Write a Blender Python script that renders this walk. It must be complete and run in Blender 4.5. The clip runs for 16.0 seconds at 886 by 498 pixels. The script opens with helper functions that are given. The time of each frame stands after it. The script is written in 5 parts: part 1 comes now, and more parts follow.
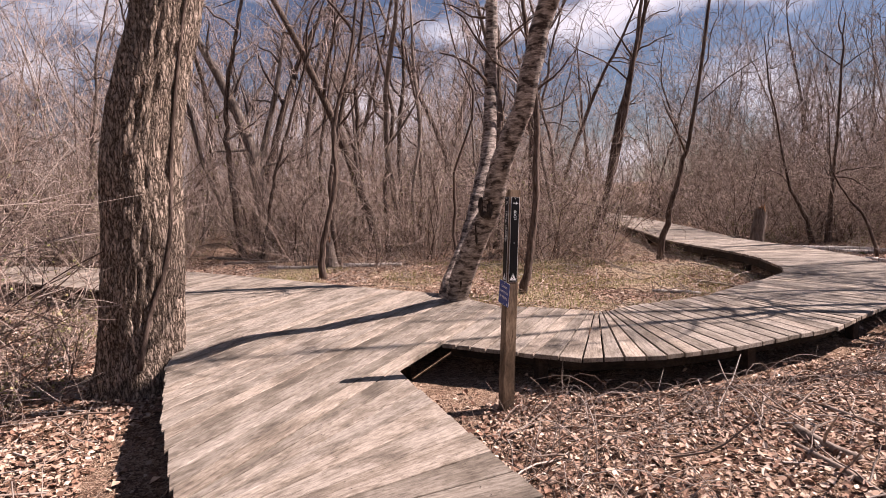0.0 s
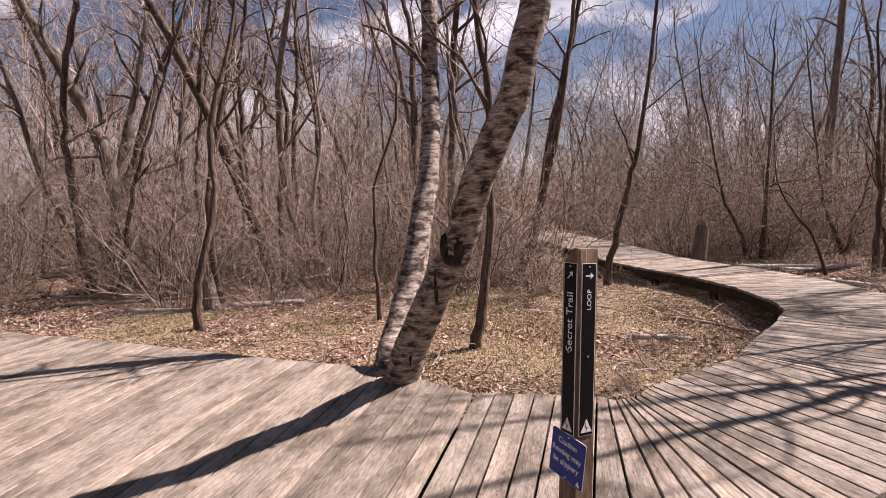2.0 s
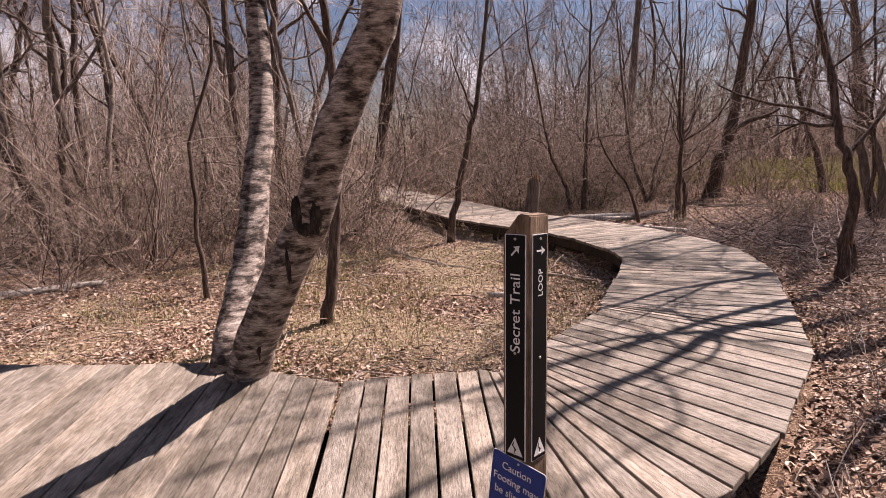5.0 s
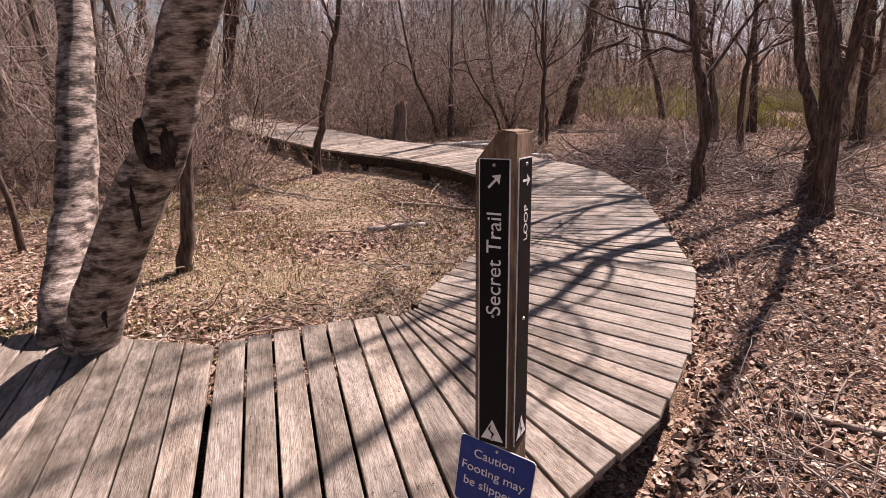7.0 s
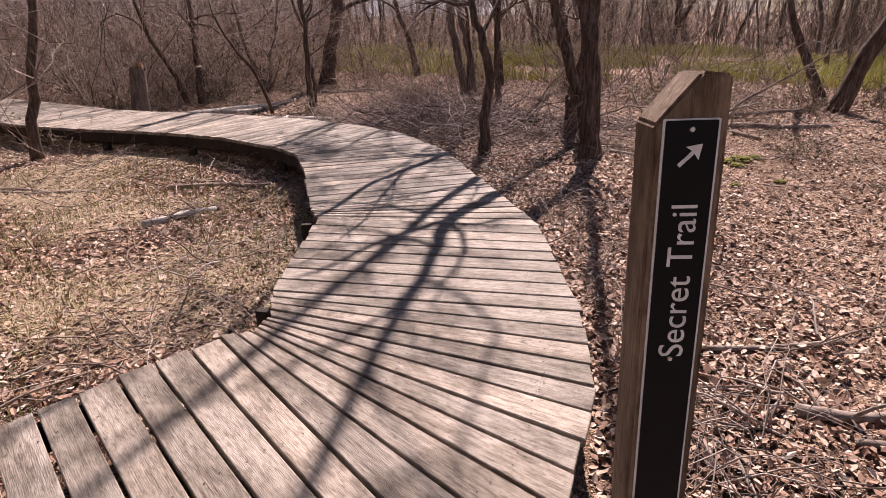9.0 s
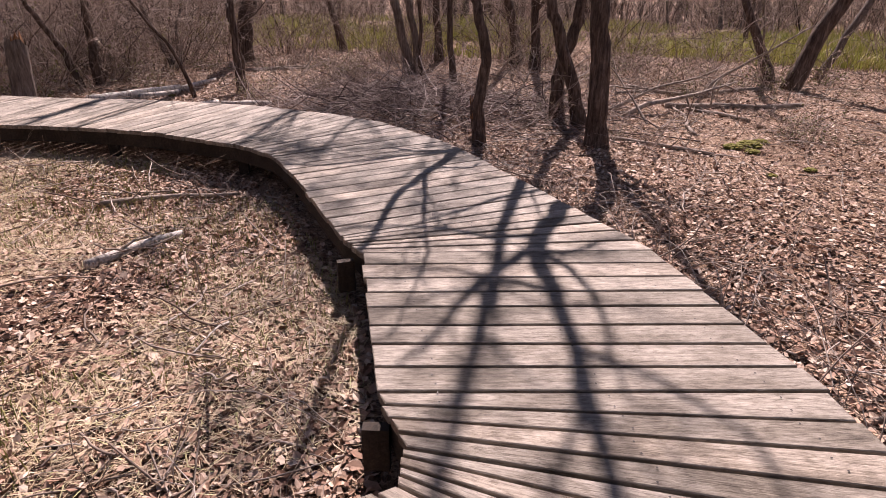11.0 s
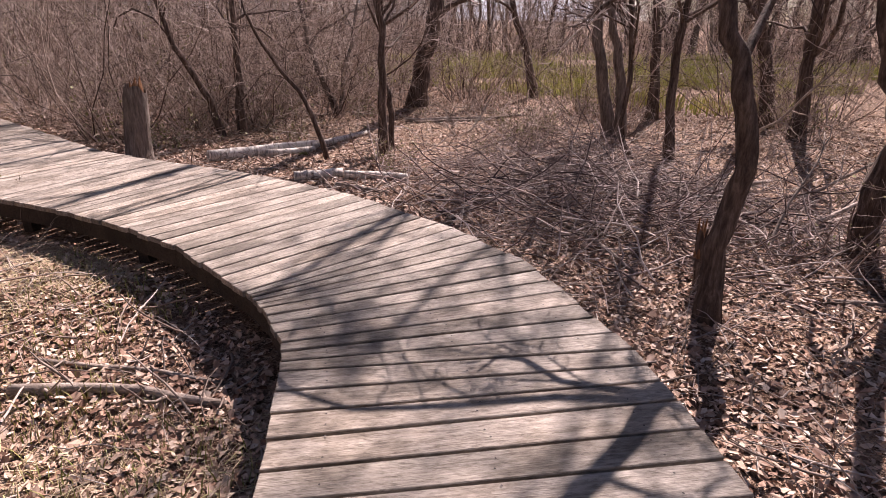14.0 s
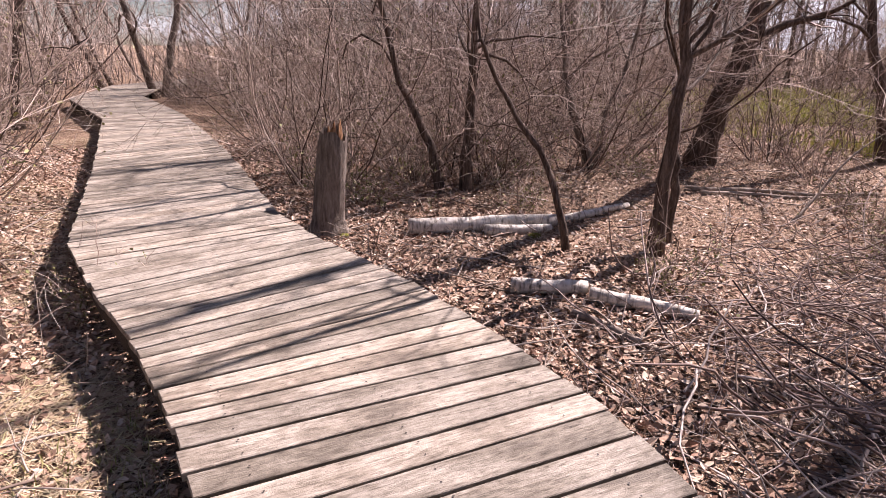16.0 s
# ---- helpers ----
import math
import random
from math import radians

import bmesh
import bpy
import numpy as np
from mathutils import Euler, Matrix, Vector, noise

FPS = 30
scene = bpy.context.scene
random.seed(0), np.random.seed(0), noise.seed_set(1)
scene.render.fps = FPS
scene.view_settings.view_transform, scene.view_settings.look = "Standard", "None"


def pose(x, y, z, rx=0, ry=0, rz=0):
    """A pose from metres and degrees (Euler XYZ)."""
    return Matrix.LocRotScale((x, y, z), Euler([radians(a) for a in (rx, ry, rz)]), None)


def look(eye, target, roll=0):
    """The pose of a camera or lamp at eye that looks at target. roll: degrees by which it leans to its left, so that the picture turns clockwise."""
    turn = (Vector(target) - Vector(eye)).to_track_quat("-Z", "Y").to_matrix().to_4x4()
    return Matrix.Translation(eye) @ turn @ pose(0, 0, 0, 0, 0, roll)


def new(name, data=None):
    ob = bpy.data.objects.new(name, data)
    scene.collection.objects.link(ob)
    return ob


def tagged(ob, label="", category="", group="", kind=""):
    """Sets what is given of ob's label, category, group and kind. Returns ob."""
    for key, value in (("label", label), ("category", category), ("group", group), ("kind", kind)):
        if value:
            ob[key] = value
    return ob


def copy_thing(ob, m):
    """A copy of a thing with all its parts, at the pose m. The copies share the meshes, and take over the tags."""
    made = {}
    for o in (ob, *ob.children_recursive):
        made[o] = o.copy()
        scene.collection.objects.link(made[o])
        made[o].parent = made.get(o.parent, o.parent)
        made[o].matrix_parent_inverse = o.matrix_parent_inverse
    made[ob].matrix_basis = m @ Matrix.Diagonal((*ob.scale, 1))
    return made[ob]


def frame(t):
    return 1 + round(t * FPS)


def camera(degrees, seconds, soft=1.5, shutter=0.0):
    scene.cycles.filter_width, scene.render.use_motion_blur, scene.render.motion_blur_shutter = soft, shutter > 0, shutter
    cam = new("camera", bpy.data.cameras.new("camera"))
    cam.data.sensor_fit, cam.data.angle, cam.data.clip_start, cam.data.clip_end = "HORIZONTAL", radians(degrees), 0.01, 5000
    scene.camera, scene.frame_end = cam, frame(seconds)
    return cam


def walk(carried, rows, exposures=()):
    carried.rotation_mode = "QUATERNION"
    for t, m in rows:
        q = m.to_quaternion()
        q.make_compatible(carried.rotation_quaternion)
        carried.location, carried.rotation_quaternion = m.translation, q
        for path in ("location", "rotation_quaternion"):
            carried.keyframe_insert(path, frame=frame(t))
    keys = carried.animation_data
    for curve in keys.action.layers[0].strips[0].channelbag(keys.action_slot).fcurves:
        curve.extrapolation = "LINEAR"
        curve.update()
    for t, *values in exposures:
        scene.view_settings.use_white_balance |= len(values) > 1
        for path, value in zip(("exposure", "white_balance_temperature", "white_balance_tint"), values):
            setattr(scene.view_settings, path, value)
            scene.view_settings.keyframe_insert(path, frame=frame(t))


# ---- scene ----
cam = camera(76.1, 16.0, 0.5)
PATH = [
    (0, (2.836, 7.198, 1.415), (2.477, 9.154, 1.201), -2.1),
    (0.5, (2.625, 7.845, 1.459), (2.346, 9.814, 1.248), -2.2),
    (1, (2.391, 8.433, 1.522), (2.21, 10.412, 1.294), -2.2),
    (1.5, (2.259, 9.038, 1.566), (2.185, 11.022, 1.328), -2.3),
    (2, (2.064, 9.438, 1.613), (2.079, 11.427, 1.41), -2.3),
    (2.5, (2.002, 9.689, 1.635), (2.127, 11.673, 1.417), -2.4),
    (3, (2.031, 9.94, 1.599), (2.255, 11.911, 1.351), -2.5),
    (3.5, (1.989, 10.074, 1.588), (2.315, 12.027, 1.308), -2.7),
    (4, (1.973, 10.12, 1.593), (2.414, 12.046, 1.289), -2.7),
    (4.2, (1.96, 10.116, 1.599), (2.439, 12.032, 1.284), -2.7),
    (6.3, (1.822, 10.333, 1.54), (2.64, 12.075, 0.996), -1.9),
    (6.5, (1.817, 10.415, 1.531), (2.685, 12.122, 0.955), -1.7),
    (7, (1.861, 10.617, 1.516), (2.869, 12.226, 0.888), -1.5),
    (7.5, (1.817, 10.716, 1.516), (2.964, 12.213, 0.849), -1.4),
    (8, (1.712, 10.879, 1.527), (3, 12.234, 0.815), -1.4),
    (8.5, (1.701, 11.117, 1.483), (3.143, 12.283, 0.735), -1.1),
    (8.7, (1.727, 11.207, 1.47), (3.221, 12.301, 0.715), -1),
    (10.8, (2.158, 12.883, 1.386), (3.849, 13.552, 0.552), 0.5),
    (11, (2.209, 12.938, 1.406), (3.894, 13.608, 0.561), 0.5),
    (11.5, (2.541, 13.026, 1.397), (4.214, 13.684, 0.52), 0.5),
    (12, (3.001, 13.083, 1.401), (4.667, 13.787, 0.548), 0.6),
    (12.5, (3.52, 13.189, 1.472), (5.143, 14.019, 0.65), 0.6),
    (13, (4.046, 13.374, 1.461), (5.596, 14.359, 0.668), 0.5),
    (13.5, (4.556, 13.697, 1.463), (6.024, 14.816, 0.692), 0.4),
    (14, (5.071, 14.126, 1.43), (6.447, 15.367, 0.678), 0.2),
    (14.5, (5.511, 14.689, 1.443), (6.793, 16.036, 0.709), 0.2),
    (15, (5.971, 15.182, 1.412), (7.133, 16.661, 0.733), 0.2),
    (15.5, (6.38, 15.732, 1.43), (7.359, 17.345, 0.769), 0.3),
    (16, (6.646, 16.339, 1.43), (7.4, 18.065, 0.755), 0.4),
]
walk(cam, [(t, look(e, g, r)) for t, e, g, r in PATH], [(0.0, 0.7, 6700.0, 28.0), (6.0, 0.66, 6800.0, 29.0), (12.5, 0.75, 6550.0, 30.0), (14.5, 1.05, 6500.0, 29.0), (15.5, 1.17, 6400.0, 28.0), (16.0, 1.08, 6400.0, 28.0)])

# ---- sky and sun ----
SUN_AZ, SUN_EL = 18.0, 46.0
world = bpy.data.worlds.new("sky")
scene.world = world
world.use_nodes = True
wn, wl = world.node_tree.nodes, world.node_tree.links
sky = wn.new("ShaderNodeTexSky")
sky.sky_type, sky.sun_disc = "NISHITA", False
sky.sun_elevation, sky.sun_rotation = radians(SUN_EL), radians(90 - SUN_AZ)
sky.air_density, sky.dust_density, sky.ozone_density = 1.0, 0.4, 2.5
clouds = wn.new("ShaderNodeTexNoise")
clouds.inputs["Scale"].default_value, clouds.inputs["Detail"].default_value = 2.6, 7.0
wc = wn.new("ShaderNodeTexCoord")
wmap = wn.new("ShaderNodeMapping")
wmap.inputs["Scale"].default_value = (1.0, 1.0, 2.4)
wl.new(wc.outputs["Generated"], wmap.inputs["Vector"])
wl.new(wmap.outputs["Vector"], clouds.inputs["Vector"])
wr = wn.new("ShaderNodeValToRGB")
wr.color_ramp.elements[0].position, wr.color_ramp.elements[1].position = 0.53, 0.63
wsep = wn.new("ShaderNodeSeparateXYZ")
wl.new(wc.outputs["Generated"], wsep.inputs["Vector"])
low = wn.new("ShaderNodeMapRange")
low.inputs["From Min"].default_value, low.inputs["From Max"].default_value = 0.1, 0.7
low.inputs["To Min"].default_value, low.inputs["To Max"].default_value = 0.06, -0.08
wl.new(wsep.outputs["Z"], low.inputs["Value"])
cover = wn.new("ShaderNodeMath")
wl.new(clouds.outputs["Fac"], cover.inputs[0])
wl.new(low.outputs["Result"], cover.inputs[1])
wl.new(cover.outputs["Value"], wr.inputs["Fac"])
wm = wn.new("ShaderNodeMixRGB")
wl.new(wr.outputs["Color"], wm.inputs["Fac"])
wl.new(sky.outputs["Color"], wm.inputs["Color1"])
wm.inputs["Color2"].default_value = (13.0, 13.4, 14.2, 1)
bg = wn["Background"]
wl.new(wm.outputs["Color"], bg.inputs["Color"])
bg.inputs["Strength"].default_value = 0.044
sun_data = bpy.data.lights.new("sun", "SUN")
sun_data.energy, sun_data.angle, sun_data.color = 7.4, radians(0.53), (1.0, 0.93, 0.84)
sun = new("sun", sun_data)
sd = Vector((math.cos(radians(SUN_AZ)) * math.cos(radians(SUN_EL)), math.sin(radians(SUN_AZ)) * math.cos(radians(SUN_EL)), math.sin(radians(SUN_EL))))
sun.matrix_world = look(sd * 60, (0, 0, 0))


# ---- materials ----
def material(name, rough=0.8, spec=0.3):
    m = bpy.data.materials.new(name)
    m.use_nodes = True
    b = m.node_tree.nodes["Principled BSDF"]
    b.inputs["Roughness"].default_value = rough
    b.inputs["Specular IOR Level"].default_value = spec
    return m, m.node_tree.nodes, m.node_tree.links, b


EARTH = 0.68


def ramp(n, stops, k=1.0):
    r = n.new("ShaderNodeValToRGB")
    e = r.color_ramp.elements
    while len(e) < len(stops):
        e.new(0.5)
    for stop, (p, c) in zip(e, stops):
        stop.position, stop.color = p, (*(v * k for v in c), 1)
    return r


def noise_node(n, l, vec, scale, detail=4.0, rough=0.6):
    t = n.new("ShaderNodeTexNoise")
    t.inputs["Scale"].default_value, t.inputs["Detail"].default_value, t.inputs["Roughness"].default_value = scale, detail, rough
    l.new(vec, t.inputs["Vector"])
    return t


def mapped(n, l, scale, source="Object", shift=None):
    c, m = n.new("ShaderNodeTexCoord"), n.new("ShaderNodeMapping")
    m.inputs["Scale"].default_value = scale
    l.new(c.outputs[source], m.inputs["Vector"])
    if shift is not None:
        s = n.new("ShaderNodeMath")
        s.operation = "MULTIPLY"
        s.inputs[1].default_value = 37.0
        l.new(shift, s.inputs[0])
        l.new(s.outputs[0], m.inputs["Location"])
    return m.outputs["Vector"]


def mix(n, l, a, b, fac, mode="MIX"):
    m = n.new("ShaderNodeMixRGB")
    m.blend_type = mode
    for socket, v in ((m.inputs["Fac"], fac), (m.inputs["Color1"], a), (m.inputs["Color2"], b)):
        if isinstance(v, (int, float)):
            socket.default_value = v
        elif isinstance(v, tuple):
            socket.default_value = (*v, 1)
        else:
            l.new(v, socket)
    return m.outputs["Color"]


def bump(n, l, b, height, strength, distance=0.01):
    k = n.new("ShaderNodeBump")
    k.inputs["Strength"].default_value, k.inputs["Distance"].default_value = strength, distance
    l.new(height, k.inputs["Height"])
    l.new(k.outputs["Normal"], b.inputs["Normal"])


def wood_material(name, light, mid, dark, across=(5.5, 20.0, 20.0), gloss=(0.78, 0.25)):
    """Weathered sawn timber, with its grain along local x."""
    m, n, l, b = material(name, *gloss)
    info = n.new("ShaderNodeObjectInfo")
    rnd = info.outputs["Random"]
    grain = noise_node(n, l, mapped(n, l, across, shift=rnd), 3.0, 6, 0.65)
    fine = noise_node(n, l, mapped(n, l, (4.5, 120.0, 120.0), shift=rnd), 2.0, 4, 0.7)
    blot = noise_node(n, l, mapped(n, l, (1.6, 3.2, 3.2), shift=rnd), 1.5, 5, 0.65)
    rings = n.new("ShaderNodeTexWave")
    rings.bands_direction = "Y"
    rings.inputs["Scale"].default_value, rings.inputs["Distortion"].default_value = 7.0, 9.0
    rings.inputs["Detail"].default_value, rings.inputs["Detail Scale"].default_value = 2.0, 0.6
    l.new(mapped(n, l, (0.35, 1.0, 1.0), shift=rnd), rings.inputs["Vector"])
    base = ramp(n, [(0.28, dark), (0.5, mid), (0.72, light)], EARTH)
    l.new(grain.outputs["Fac"], base.inputs["Fac"])
    lines = ramp(n, [(0.36, (0.3, 0.265, 0.24)), (0.47, (0.92, 0.91, 0.9)), (0.6, (1.12, 1.11, 1.1))])
    l.new(fine.outputs["Fac"], lines.inputs["Fac"])
    c = mix(n, l, base.outputs["Color"], lines.outputs["Color"], 0.42, "MULTIPLY")
    ring_c = ramp(n, [(0.0, (0.5, 0.45, 0.41)), (0.22, (1, 1, 1))])
    l.new(rings.outputs["Fac"], ring_c.inputs["Fac"])
    c = mix(n, l, c, ring_c.outputs["Color"], 0.35, "MULTIPLY")
    # Broad blotches: weather stains, with soft dappled shade painted in as extra contrast.
    stain_dapple = ramp(n, [(0.35, (0.34, 0.315, 0.285)), (0.45, (0.66, 0.635, 0.59)), (0.53, (1, 1, 0.99)), (0.66, (1.22, 1.22, 1.2))])
    l.new(blot.outputs["Fac"], stain_dapple.inputs["Fac"])
    c = mix(n, l, c, stain_dapple.outputs["Color"], 0.8, "MULTIPLY")
    speck = noise_node(n, l, mapped(n, l, (9.0, 40.0, 40.0), shift=rnd), 2.0, 4, 0.7)
    dirt = ramp(n, [(0.33, (0.4, 0.36, 0.33)), (0.47, (1, 1, 1))])
    l.new(speck.outputs["Fac"], dirt.inputs["Fac"])
    c = mix(n, l, c, dirt.outputs["Color"], 0.7, "MULTIPLY")
    tone = ramp(n, [(0.0, (0.68, 0.66, 0.63)), (0.5, (0.95, 0.94, 0.93)), (1.0, (1.15, 1.1, 1.05))])
    l.new(rnd, tone.inputs["Fac"])
    c = mix(n, l, c, tone.outputs["Color"], 1.0, "MULTIPLY")
    l.new(c, b.inputs["Base Color"])
    bump(n, l, b, fine.outputs["Fac"], 0.9, 0.005)
    return m


def bark_material(name, dark, mid, light, stretch=(14.0, 14.0, 2.2), strength=0.9):
    m, n, l, b = material(name, 0.9, 0.15)
    ridge = noise_node(n, l, mapped(n, l, stretch), 2.2, 6, 0.7)
    patch = noise_node(n, l, mapped(n, l, (1, 1, 0.5)), 2.4, 4, 0.6)
    r = ramp(n, [(0.32, dark), (0.5, mid), (0.68, light)], 0.8)
    l.new(ridge.outputs["Fac"], r.inputs["Fac"])
    p = ramp(n, [(0.35, (0.62, 0.6, 0.58)), (0.65, (1.1, 1.08, 1.06))])
    l.new(patch.outputs["Fac"], p.inputs["Fac"])
    c = mix(n, l, r.outputs["Color"], p.outputs["Color"], 0.9, "MULTIPLY")
    l.new(c, b.inputs["Base Color"])
    bump(n, l, b, ridge.outputs["Fac"], strength, 0.03)
    return m


def furrowed_material(name):
    """Old bark: long plates parted by dark, crooked furrows."""
    m, n, l, b = material(name, 0.92, 0.12)
    wob = noise_node(n, l, mapped(n, l, (9.0, 9.0, 5.0)), 2.0, 4, 0.65)
    add = n.new("ShaderNodeVectorMath")
    add.operation = "MULTIPLY_ADD"
    l.new(wob.outputs["Color"], add.inputs[0])
    add.inputs[1].default_value = (2.4, 2.4, 2.4)
    l.new(mapped(n, l, (30.0, 30.0, 5.0)), add.inputs[2])
    v = n.new("ShaderNodeTexVoronoi")
    v.feature = "DISTANCE_TO_EDGE"
    v.inputs["Scale"].default_value = 1.0
    l.new(add.outputs[0], v.inputs["Vector"])
    crack = ramp(n, [(0.01, (0.16, 0.135, 0.12)), (0.12, (0.7, 0.67, 0.64)), (0.35, (1.02, 1.0, 0.98))])
    l.new(v.outputs["Distance"], crack.inputs["Fac"])
    fine = noise_node(n, l, mapped(n, l, (30, 30, 14)), 2.5, 6, 0.7)
    r = ramp(n, [(0.3, (0.13, 0.105, 0.09)), (0.5, (0.36, 0.29, 0.235)), (0.7, (0.6, 0.5, 0.42))], 1.0)
    l.new(fine.outputs["Fac"], r.inputs["Fac"])
    c = mix(n, l, r.outputs["Color"], crack.outputs["Color"], 0.95, "MULTIPLY")
    l.new(c, b.inputs["Base Color"])
    bump(n, l, b, crack.outputs["Color"], 1.0, 0.03)
    return m


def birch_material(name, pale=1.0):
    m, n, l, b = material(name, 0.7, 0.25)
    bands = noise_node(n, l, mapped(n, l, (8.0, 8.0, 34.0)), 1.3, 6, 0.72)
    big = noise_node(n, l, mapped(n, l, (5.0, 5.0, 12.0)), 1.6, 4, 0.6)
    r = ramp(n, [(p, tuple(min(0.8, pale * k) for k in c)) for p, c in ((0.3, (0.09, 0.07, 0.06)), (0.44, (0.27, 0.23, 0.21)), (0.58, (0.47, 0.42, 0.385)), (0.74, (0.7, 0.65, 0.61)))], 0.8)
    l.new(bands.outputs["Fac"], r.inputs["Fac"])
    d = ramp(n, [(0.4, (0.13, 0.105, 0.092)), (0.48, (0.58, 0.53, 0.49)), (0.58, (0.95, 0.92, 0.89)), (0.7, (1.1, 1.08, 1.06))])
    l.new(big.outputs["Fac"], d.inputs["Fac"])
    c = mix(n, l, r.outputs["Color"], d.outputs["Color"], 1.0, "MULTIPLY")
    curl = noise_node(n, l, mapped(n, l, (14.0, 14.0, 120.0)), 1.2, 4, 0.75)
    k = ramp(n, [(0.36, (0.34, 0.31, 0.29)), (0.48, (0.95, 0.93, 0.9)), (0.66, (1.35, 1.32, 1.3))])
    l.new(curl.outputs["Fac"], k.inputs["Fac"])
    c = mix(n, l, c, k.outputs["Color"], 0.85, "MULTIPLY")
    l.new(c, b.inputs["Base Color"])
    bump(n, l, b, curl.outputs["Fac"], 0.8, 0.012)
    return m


def island_material(name, stops, rough=0.85, spec=0.2):
    """Many small pieces in one mesh, each with a tone of its own."""
    m, n, l, b = material(name, rough, spec)
    g = n.new("ShaderNodeNewGeometry")
    r = ramp(n, stops, EARTH)
    l.new(g.outputs["Random Per Island"], r.inputs["Fac"])
    f = noise_node(n, l, mapped(n, l, (1, 1, 1)), 45.0, 3, 0.6)
    k = ramp(n, [(0.3, (0.7, 0.68, 0.66)), (0.7, (1.1, 1.1, 1.1))])
    l.new(f.outputs["Fac"], k.inputs["Fac"])
    c = mix(n, l, r.outputs["Color"], k.outputs["Color"], 0.8, "MULTIPLY")
    l.new(c, b.inputs["Base Color"])
    return m


def ground_material():
    m, n, l, b = material("leaf_mould", 0.95, 0.1)
    v = n.new("ShaderNodeTexVoronoi")
    v.inputs["Scale"].default_value = 17.0
    vec = mapped(n, l, (1, 1, 1))
    wob = noise_node(n, l, vec, 9.0, 3, 0.6)
    add = n.new("ShaderNodeVectorMath")
    add.operation = "ADD"
    l.new(vec, add.inputs[0])
    l.new(wob.outputs["Color"], add.inputs[1])
    l.new(add.outputs[0], v.inputs["Vector"])
    sep = n.new("ShaderNodeSeparateColor")
    l.new(v.outputs["Color"], sep.inputs["Color"])
    r = ramp(n, [(0.0, (0.10, 0.062, 0.044)), (0.4, (0.32, 0.21, 0.15)), (0.75, (0.54, 0.39, 0.285)), (1.0, (0.72, 0.58, 0.46))], EARTH)
    l.new(sep.outputs["Red"], r.inputs["Fac"])
    big = noise_node(n, l, vec, 0.45, 5, 0.6)
    bigc = ramp(n, [(0.36, (0.62, 0.56, 0.52)), (0.62, (1.05, 1.02, 0.98))])
    l.new(big.outputs["Fac"], bigc.inputs["Fac"])
    c = mix(n, l, r.outputs["Color"], bigc.outputs["Color"], 1.0, "MULTIPLY")
    l.new(c, b.inputs["Base Color"])
    bump(n, l, b, v.outputs["Distance"], 0.8, 0.03)
    return m


def plain_material(name, colour, rough=0.5, spec=0.4, metal=0.0):
    m, n, l, b = material(name, rough, spec)
    b.inputs["Metallic"].default_value = metal
    t = noise_node(n, l, mapped(n, l, (1, 1, 1)), 30.0, 5, 0.65)
    r = ramp(n, [(0.34, tuple(0.78 * k for k in colour)), (0.6, colour)])
    l.new(t.outputs["Fac"], r.inputs["Fac"])
    l.new(r.outputs["Color"], b.inputs["Base Color"])
    return m


M_PLANK = wood_material("weathered_plank", (0.56, 0.505, 0.445), (0.43, 0.382, 0.33), (0.235, 0.2, 0.166), gloss=(0.72, 0.28))
# Brown timber under the deck, its colour halved to carry the deep shade there.
M_BEAM = wood_material("shaded_stringer_timber", (0.12, 0.088, 0.066), (0.075, 0.055, 0.043), (0.04, 0.03, 0.024))
M_POST = wood_material("post_timber", (0.42, 0.32, 0.23), (0.30, 0.22, 0.155), (0.17, 0.12, 0.085))
M_OAK = furrowed_material("furrowed_bark")
M_BARK = bark_material("dark_bark", (0.04, 0.028, 0.023), (0.13, 0.095, 0.078), (0.28, 0.215, 0.18))
M_GREY = bark_material("grey_bark", (0.10, 0.08, 0.07), (0.22, 0.18, 0.155), (0.36, 0.31, 0.275))
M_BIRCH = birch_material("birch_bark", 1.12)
M_BIRCH_LOG = bark_material("pale_birch_bark", (0.07, 0.05, 0.04), (0.78, 0.73, 0.67), (0.95, 0.92, 0.88), (3.0, 3.0, 9.0), 0.5)
M_DEADWOOD = bark_material("dead_wood", (0.18, 0.14, 0.115), (0.36, 0.3, 0.255), (0.55, 0.48, 0.42), (10, 10, 5), 0.5)
M_SCAR = bark_material("blackened_wood", (0.018, 0.014, 0.012), (0.05, 0.038, 0.032), (0.12, 0.095, 0.08), (12, 12, 6), 1.0)
M_BROKEN = bark_material("broken_wood", (0.16, 0.075, 0.04), (0.33, 0.17, 0.09), (0.48, 0.3, 0.18), (20, 20, 3), 0.8)
M_TWIG = island_material("twig_bark", [(0.0, (0.06, 0.042, 0.037)), (0.35, (0.3, 0.22, 0.19)), (0.7, (0.58, 0.46, 0.4)), (1.0, (0.8, 0.69, 0.62))])
M_STEM = island_material("shrub_bark", [(0.0, (0.04, 0.027, 0.023)), (0.3, (0.22, 0.155, 0.125)), (0.65, (0.56, 0.43, 0.36)), (1.0, (0.85, 0.73, 0.64))])
M_GROUND = ground_material()
M_LEAF = island_material("dead_leaves", [(0.0, (0.13, 0.062, 0.042)), (0.22, (0.38, 0.22, 0.15)), (0.55, (0.6, 0.41, 0.3)), (0.85, (0.76, 0.58, 0.45)), (1.0, (0.86, 0.72, 0.6))], 0.7, 0.25)
M_STICK = island_material("dead_sticks", [(0.0, (0.18, 0.13, 0.105)), (0.5, (0.36, 0.285, 0.235)), (0.85, (0.54, 0.46, 0.4)), (1.0, (0.66, 0.6, 0.54))])
